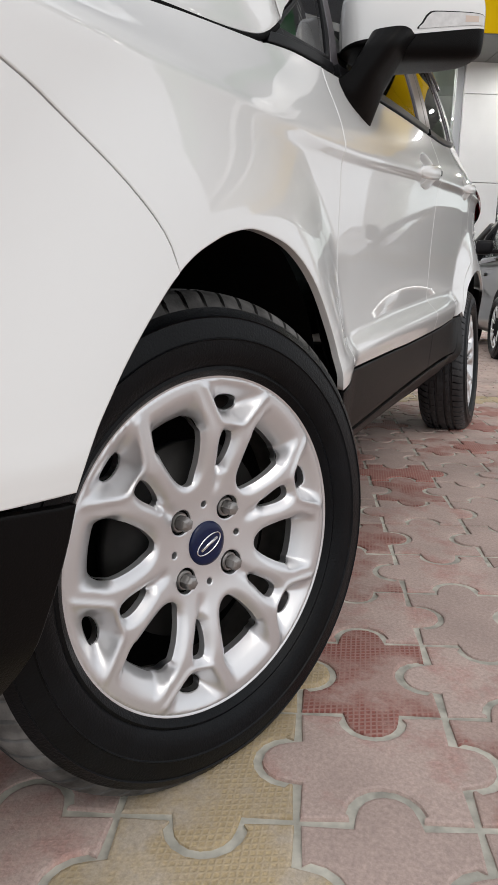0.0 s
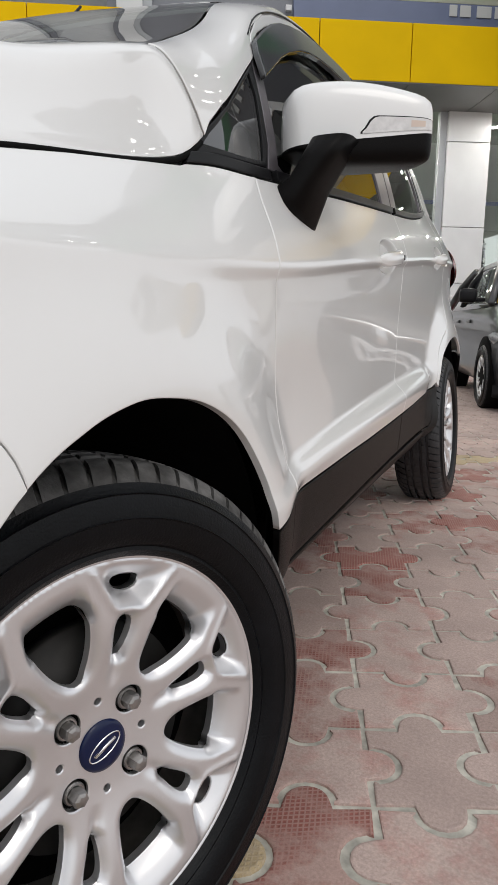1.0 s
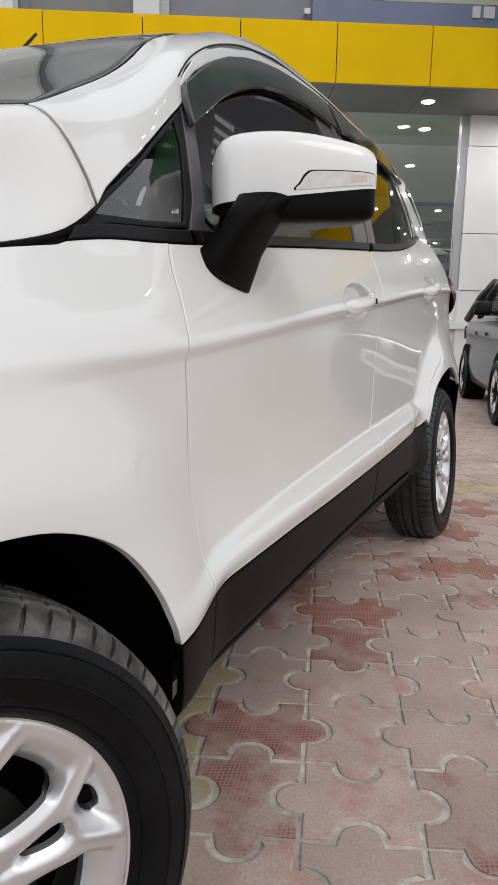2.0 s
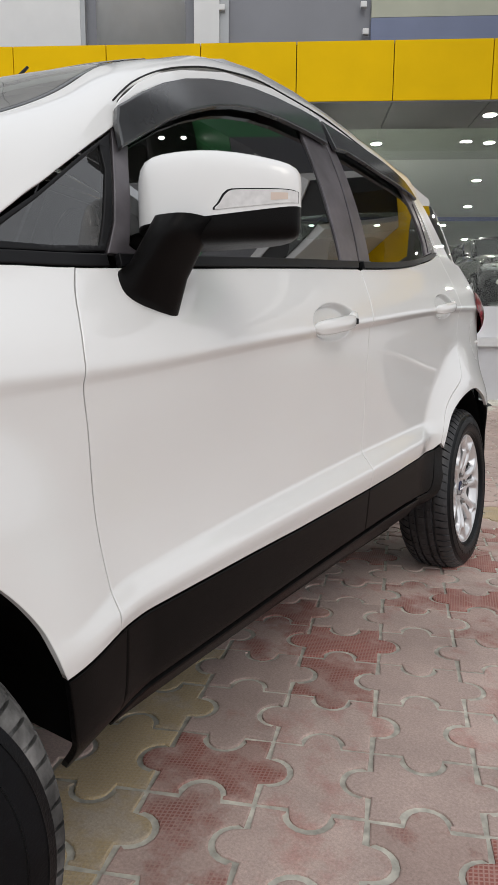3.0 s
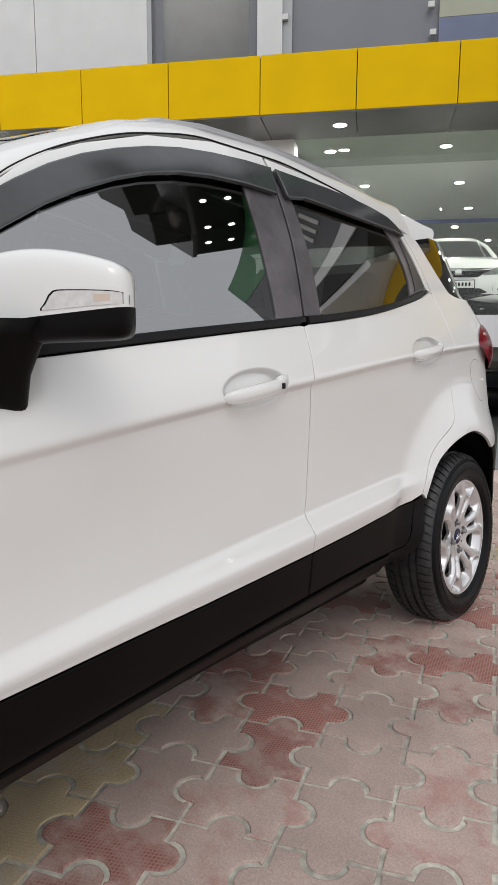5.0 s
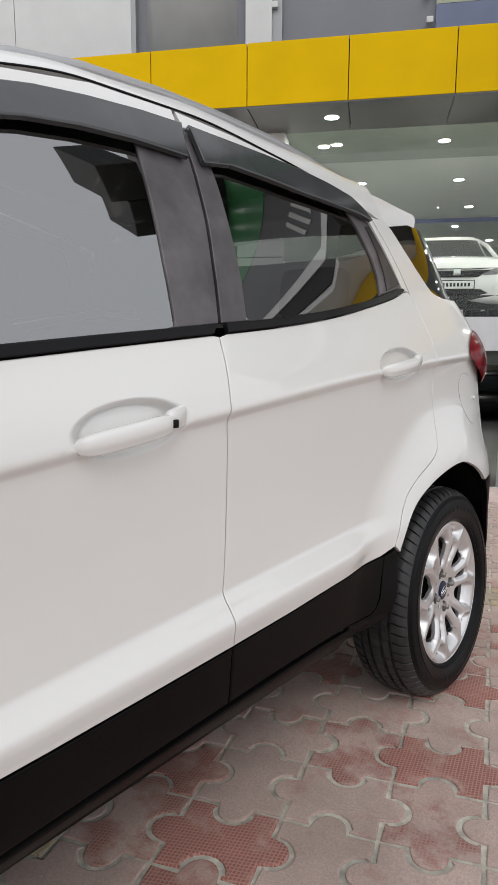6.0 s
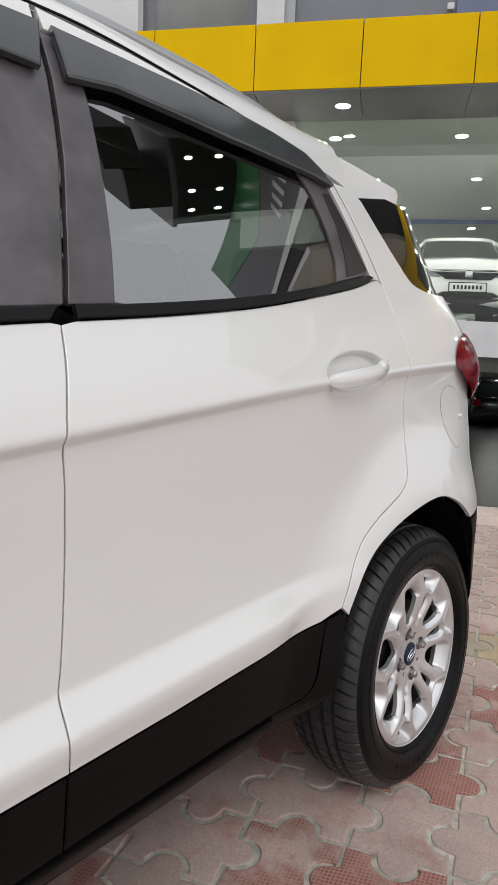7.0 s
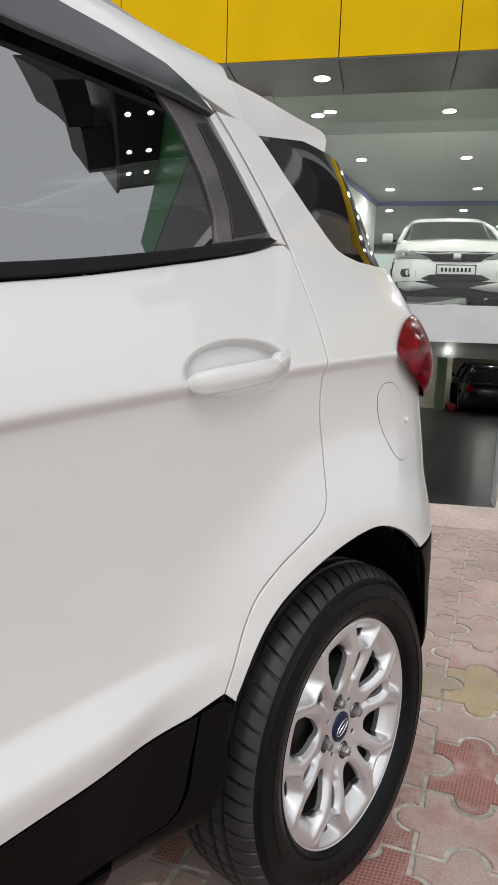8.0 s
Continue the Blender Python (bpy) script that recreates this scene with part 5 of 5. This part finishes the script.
for u0, u1 in ((4.83, 4.95), (5.0, 5.17), (5.27, 5.5), (5.56, 5.74), (5.8, 5.94), (6.0, 6.2), (6.25, 6.4)):
    slab("letter_bar", SIGN_PALE, u0, u1, -1.16, -1.14, 5.47, 5.63, sign)

for u, z in ((2.28, 5.83), (.17, 5.83), (2.32, 5.46)):
    slab("junction_box", WHITE_CLAD, u - .045, u + .045, -1.2, -1.12, z - .04, z + .04, label="small white box fixed to the upper wall", category="box", kind="", bevel=.008)

# tall entrance bay further along the front
bay = thing("entrance_bay", "tall entrance bay with a sign band under a black soffit", "building", kind="structure")
slab("wall", WHITE_CLAD, 7.2, 13, -1.12, 2.20, 4.87, 5.05, bay)
slab("black_band", BLACK_SOFFIT, 5.9, 13, -1.10, 2.24, 5.05, 5.58, bay)
slab("pale_strip", WHITE_CLAD, 5.9, 13, -1.10, 2.27, 5.58, 5.84, bay)
slab("sign_band", SIGN_GREY, 5.9, 13, -1.10, 2.24, 5.84, 7.45, bay)
slab("green_band", SIGN_GREEN, 5.9, 13, -1.10, 2.25, 7.45, 8.5, bay)
for k in range(4):
    slab("letter_bar", SIGN_PALE, 5.98 + k * .43, 6.16 + k * .43, 2.24, 2.27, 6.32, 6.80, bay)
slab("soffit", BLACK_SOFFIT, 6.05, 9.65, 2.25, 3.42, 8.5, 9.6, bay)
slab("soffit_edge", SIGN_GREY, 5.95, 9.75, 3.42, 3.52, 8.45, 9.6, bay)
slab("soffit_box", BLACK_SOFFIT, 7.1, 8.75, 3.52, 4.35, 8.5, 9.6, bay, bevel=.03)
slab("soffit_box", BLACK_SOFFIT, 5.65, 7.05, 3.95, 4.65, 8.5, 9.8, bay, bevel=.03)
for u in (6.75, 8.08, 8.97):
    for n in (2.57, 3.12):
        downlight(at(u, n, 8.497), .07, SOFT_LAMP)


# ---------------------------------------------------------------- other cars
def simple_car(name, label, paint, m, L, W, H, hood, belt, glass_y, details=""):
    """A parked car built round its own origin: nose towards -y, ground at 0. glass_y: stations of the cabin's foot and roof."""
    c = thing(name, label, "car")
    c.matrix_world = m
    w = W / 2
    st = np.linspace(0, 1, 27)
    rings = []
    for t in st:
        y = -L / 2 + t * L
        e = abs(2 * t - 1)
        hw = w * (1 - .30 * max(0, (e - .72) / .28)**2.2)
        if t < glass_y[0]:
            top = hood[0] + (hood[1] - hood[0]) * ease(t / glass_y[0])**.8
        elif t < glass_y[3]:
            top = hood[1] + (belt - hood[1]) * (t - glass_y[0]) / (glass_y[3] - glass_y[0])
        else:
            top = belt - .06 * (t - glass_y[3]) / max(1 - glass_y[3], .01)
        top = float(top)
        nose = max(0, (.05 - t) / .05)
        tail = max(0, (t - .96) / .04)
        low = .20 + .08 * max(nose, tail)
        top -= .16 * nose**2 + .10 * tail**2
        pr = [(0, low), (.86, low), (.955, low + .05), (.985, .36), (1.0, .48), (.985, .60), (.955, .70), (.965, top - .14), (.94, top - .06), (.86, top - .015), (.6, top + .012), (.3, top + .022), (0, top + .025)]
        half = [(hw * a, y, z) for a, z in pr]
        rings.append(half + [(-x, yy, z) for x, yy, z in reversed(half[1:-1])])
    body = part("body", loft(bmesh.new(), rings), paint, c)
    h = hood[0]
    def fy(x):
        return float(np.interp(abs(x) / w, [0, .70, .835, .93, .98], [0, .01, .15, .30, .45]))
    def front_patch(pts, proud, deep):
        """A shape on the nose, seen from the front, that follows the nose's plan."""
        o = dense(pts, .05)
        bm = bmesh.new()
        a = [bm.verts.new((x, -L / 2 + fy(x) - proud, z)) for x, z in o]
        b = [bm.verts.new((x, -L / 2 + fy(x) + deep, z)) for x, z in o]
        mid_x, mid_z = sum(q[0] for q in o) / len(o), sum(q[1] for q in o) / len(o)
        c2 = bm.verts.new((mid_x, -L / 2 + fy(mid_x) - proud - .006, mid_z))
        for i in range(len(o)):
            k = (i + 1) % len(o)
            bm.faces.new((a[i], a[k], c2))
            bm.faces.new((a[k], a[i], b[i], b[k]))
        bmesh.ops.recalc_face_normals(bm, faces=bm.faces)
        return bm
    # cabin: dark glass with a painted roof, pillars over it
    def cab(k, grow, lo_z, hi_z):
        a, b, cc, d = glass_y
        rs = []
        for q in np.linspace(0, 1, 9):
            z = lo_z + (hi_z - lo_z) * q
            f = (z - belt + .03) / (H - belt + .03)
            y0, y1 = -L / 2 + L * (a + (b - a) * f), -L / 2 + L * (d + (cc - d) * f)
            hw = (w * .93 - .21 * f - .05 * f * f) * grow
            r = []
            for s in np.linspace(0, 2 * math.pi, 48, endpoint=False):
                cx, cy = math.copysign(abs(math.cos(s))**.32, math.cos(s)), math.copysign(abs(math.sin(s))**.32, math.sin(s))
                bow = .10 * (1 - cx * cx) * (1 if cy < 0 else .5)
                r.append((hw * cx, (y0 + y1) / 2 + (y1 - y0) / 2 * cy * grow + (-bow if cy < 0 else bow) * .9, z))
            rs.append(r)
        return loft(bmesh.new(), rs)
    part("cabin_glass", cab(0, 1.0, belt - .05, H - .06), CAR_GLASS, c)
    roof_bm = cab(0, 1.012, H - .10, H - .035)
    part("roof", roof_bm, paint, c)
    for s in (1, -1):
        a, b, cc, d = glass_y
        foot, head = -L / 2 + L * a, -L / 2 + L * b
        part("pillar", tube([(s * w * .90, foot + .03, belt - .02), (s * (w * .93 - .13), (foot + head) / 2 + .02, (belt + H) / 2), (s * (w * .93 - .24), head + .06, H - .07)], .035, 8), paint, c)
        mid = -L / 2 + L * (b * .42 + cc * .58)
        part("pillar", tube([(s * w * .925, mid, belt - .02), (s * (w * .93 - .10), mid + .01, (belt + H) / 2), (s * (w * .93 - .245), mid + .04, H - .06)], .035, 8), TRIM, c)
        foot, head = -L / 2 + L * d, -L / 2 + L * cc
        part("pillar", tube([(s * w * .90, foot - .05, belt - .02), (s * (w * .93 - .13), (foot + head) / 2 - .02, (belt + H) / 2), (s * (w * .93 - .24), head - .06, H - .07)], .05, 8), paint, c)
        mir = part("door_mirror", a_box((s * (w + .10) - .085, -L / 2 + L * a + .22, belt + .0), (s * (w + .10) + .085, -L / 2 + L * a + .34, belt + .14), .04), TRIM if "dark mirrors" in details else paint, c)
        part("mirror_stalk", a_box((s * (w - .02) - .05, -L / 2 + L * a + .26, belt + .01), (s * (w - .02) + .05, -L / 2 + L * a + .31, belt + .05), .01), TRIM, c)
        for k, yy in enumerate((-L / 2 + L * .195, -L / 2 + L * .80)):
            wh = part("wheel", TYRE_ME, None, c, "black tyre on a silver rim")
            wh.matrix_basis = pose(s * (w + .03), yy, .30, 0, 0, 0 if s > 0 else 180) @ Matrix.Diagonal((.9, .92, .92, 1))
            part("rim", RIM_ME, None, wh)
            # flat near-black disc standing for the shaded hollow round the wheel
            well = lathe(bmesh.new(), [(.0001, 0), (.335, 0), (.345, -.004), (.345, -.24), (.0001, -.24)], 36)
            wl_ob = part("well_disc", well, DARK, c)
            wl_ob.matrix_basis = pose(s * (w + .004), yy, .33, 0, 0, 0 if s > 0 else 180)
        # handles and sill
        for q in (.47, .66):
            part("door_handle", a_box((s * w * .972 - .012, -L / 2 + L * q - .09, belt - .20), (s * w * .972 + .012, -L / 2 + L * q + .09, belt - .165), .008), paint, c)
        part("headlamp", front_patch([(s * .33, h - .205), (s * .37, h - .165), (s * .60, h - .115), (s * .80, h - .085), (s * .825, h - .12), (s * .80, h - .195), (s * .60, h - .225), (s * .40, h - .235)], .012, .10), HEADLAMP, c)
        pod = part("fog_lamp", front_patch([(s * .53, .395), (s * .53, .475), (s * .58, .505), (s * .72, .505), (s * .74, .45), (s * .70, .395)], .010, .08), TRIM, c)
        bm = lathe(bmesh.new(), [(.0001, 0), (.035, .0), (.042, -.006), (.042, -.03)], 20)
        bmesh.ops.transform(bm, matrix=pose(s * .63, -L / 2 + fy(.63) - .016, .45, 0, 0, -90), verts=bm.verts)
        part("fog_glass", bm, CLEAR_LENS, pod)
        part("tail_lamp", a_box((s * w * .78 - .12, L / 2 - .16, belt - .28), (s * w * .78 + .10, L / 2 - .004, belt - .10), .03), RED_LENS, c)
    part("grille", front_patch([(-.56, h - .135), (.56, h - .135), (.40, h - .20), (.31, h - .262), (-.31, h - .262), (-.40, h - .20)], .016, .10), TRIM, c)
    part("chrome_bar", front_patch([(-.58, h - .128), (.58, h - .128), (.52, h - .158), (.2, h - .166), (-.2, h - .166), (-.52, h - .158)], .028, .04), CHROME, c)
    part("lower_intake", front_patch([(-.34, .425), (.34, .425), (.46, .365), (.34, .335), (-.34, .335), (-.46, .365)], .012, .08), TRIM, c)
    part("skirt", front_patch([(-.80, .335), (.80, .335), (.78, .13), (-.78, .13)], .012, .20), TRIM, c)
    em = part("emblem_plate", a_box((-.055, -L / 2 - .05, h - .235), (.055, -L / 2 - .02, h - .14), .012), CHROME, c)
    plate = part("number_plate", a_box((-.25, -L / 2 - .030, .43), (.25, -L / 2 + .02, .545), .006), WHITE_CLAD, c, "white number plate with dark bars")
    part("plate_frame", a_box((-.265, -L / 2 - .026, .416), (.265, -L / 2 + .02, .559), .006), TRIM, plate)
    for k in range(8):
        part("bar", a_box((-.20 + k * .052, -L / 2 - .034, .462), (-.17 + k * .052, -L / 2 - .029, .515)), TRIM, plate)
    return c


GREY_PAINT = material("grey_metallic", (0.018, 0.019, 0.021), 0.3, metal=0.1, coat=0.6, stain=0.03)
WHITE_PAINT = material("pearl_white", (0.75, 0.75, 0.75), 0.3, coat=1.0, stain=0.02)
BLACK_PAINT = material("black_car_paint", (0.006, 0.006, 0.007), 0.25, coat=0.5, stain=0.1)
CAR_GLASS = material("dark_car_glass", (0.010, 0.012, 0.013), 0.05, coat=1.0)

AT_YAW = math.degrees(math.atan2(BU.y, BU.x))
simple_car("sedan", "white sedan displayed behind the shop glass", WHITE_PAINT, Matrix.Translation(at(2.90, -1.55 - 2.2, 1.46)) @ pose(0, 0, 0, 0, 0, AT_YAW), 4.4, 1.70, 1.50, (.86, 1.02), 1.03, (.27, .46, .72, .90))
simple_car("sedan", "black car displayed behind the shop glass", BLACK_PAINT, Matrix.Translation(at(5.4, -1.9 - 2.2, 1.46)) @ pose(0, 0, 0, 0, 0, AT_YAW), 4.4, 1.70, 1.50, (.86, 1.02), 1.03, (.27, .46, .72, .90))
simple_car("hatchback", "grey hatchback parked on the pavers", GREY_PAINT, Matrix.Translation((1.20, 7.35, 0)) @ pose(0, 0, 0, 0, 0, 16), 3.7, 1.64, 1.50, (.80, .98), 1.0, (.25, .43, .82, .985), "dark mirrors")
simple_car("off_roader", "black off-roader parked in the basement", BLACK_PAINT, Matrix.Translation(at(5.25, -11.7 - 2.0, -1.25)) @ pose(0, 0, 0, 0, 0, AT_YAW + 180), 4.0, 1.80, 1.46, (.80, .92), .95, (.28, .38, .90, .985))
# out of view: lamps added to light the basement's cream wall, number and places assumed
for u in (-1.2, 2.0, 5.2, 8.4):
    for n in (-4.2, -8.2, -12.2):
        downlight(at(u, n, .977), .085)
post = solid("basement_column", a_box((3.64, 12.35, -1.25), (3.92, 12.7, .978), .01, AXES), GREEN, "green painted basement column", "column", "structure")
bulb = bmesh.new()
bmesh.ops.create_uvsphere(bulb, u_segments=16, v_segments=10, radius=.015)
bmesh.ops.transform(bulb, matrix=Matrix.Translation(at(2.86, -1.10, .86)), verts=bulb.verts)
solid("bulkhead_lamp", bulb, LAMP, "small lit lamp on the dark beam", "light", smooth=True)
solid("red_bundle", a_box((4.0, 12.5, -1.25), (4.3, 12.8, -1.02), .08, AXES), RED_CLOTH, "red bundle on the basement floor", "bundle")
# ---------------------------------------------------------------- pavers, last
TILE_MESH = {(wide, kind): tile_mesh(wide, mat) for wide in (True, False) for kind, mat in (("pink", PAVER_PINK), ("red", PAVER_RED), ("yellow", PAVER_YELLOW), ("worn", PAVER_WORN))}
rest = {"pink": ([], []), "worn": ([], []), "red": ([], []), "yellow": ([], [])}
flat = [tile_data(w) for w in (False, True)]
pit_poly = np.array([[q.x, q.y] for q in pit])
rng = random.Random(5)
near_by = 0
front_line = B0 + BN * -1.05
for c in range(-32, 44):
    for r in range(-30, 46):
        p = GO + GC * c + GR * r
        mid = p + (GC + GR) * .5
        if not (-4.5 < mid.x < 9 and -5 < mid.y < 10.5) or (mid - front_line).dot(BN) < 0:
            continue
        m2 = np.array([[mid.x, mid.y]])
        if inside(pit_poly, m2)[0] or gap_to(pit_poly, m2)[0] < .13:
            continue
        dice = rng.random()
        kind = "worn" if (c, r) in WORN_TILES else "red" if (c, r) in RED_TILES else "yellow" if c == -2 and -7 < r < 3 or r == 11 and c < 6 else "pink"
        if kind == "pink" and (c < -2 or c > 4 or r > 6 or r < -3):
            kind = "pink" if 1 < c < 9 and r > 11 else "worn" if dice < .09 else "red" if dice < .16 else "yellow" if dice > .975 else "pink"
        wide = (c + r) % 2 == 1
        if near_by < 300 and .05 < mid.x < 2.6 and -1.0 < mid.y < 4.3:
            ob = new("paver", TILE_MESH[wide, kind])
            ob.parent = ground
            ob.location = p + Vector((rng.uniform(-.001, .001), rng.uniform(-.001, .001), rng.uniform(-.0012, .0012)))
            ob.rotation_euler = (rng.uniform(-.004, .004), rng.uniform(-.004, .004), rng.uniform(-.004, .004))
            near_by += 1
        else:
            v, f = flat[wide]
            vs, fs = rest[kind]
            n0 = len(vs)
            vs += [(x + p.x, y + p.y, z) for x, y, z in v]
            fs += [tuple(n0 + i for i in q) for q in f]
for kind, mat in (("pink", PAVER_PINK), ("red", PAVER_RED), ("yellow", PAVER_YELLOW), ("worn", PAVER_WORN)):
    me = bpy.data.meshes.new("pavers_beyond")
    me.from_pydata(rest[kind][0], [], rest[kind][1])
    me.materials.append(mat)
    ob = tagged(new("pavers_beyond", me), kind="stuff")
    ob.parent = ground
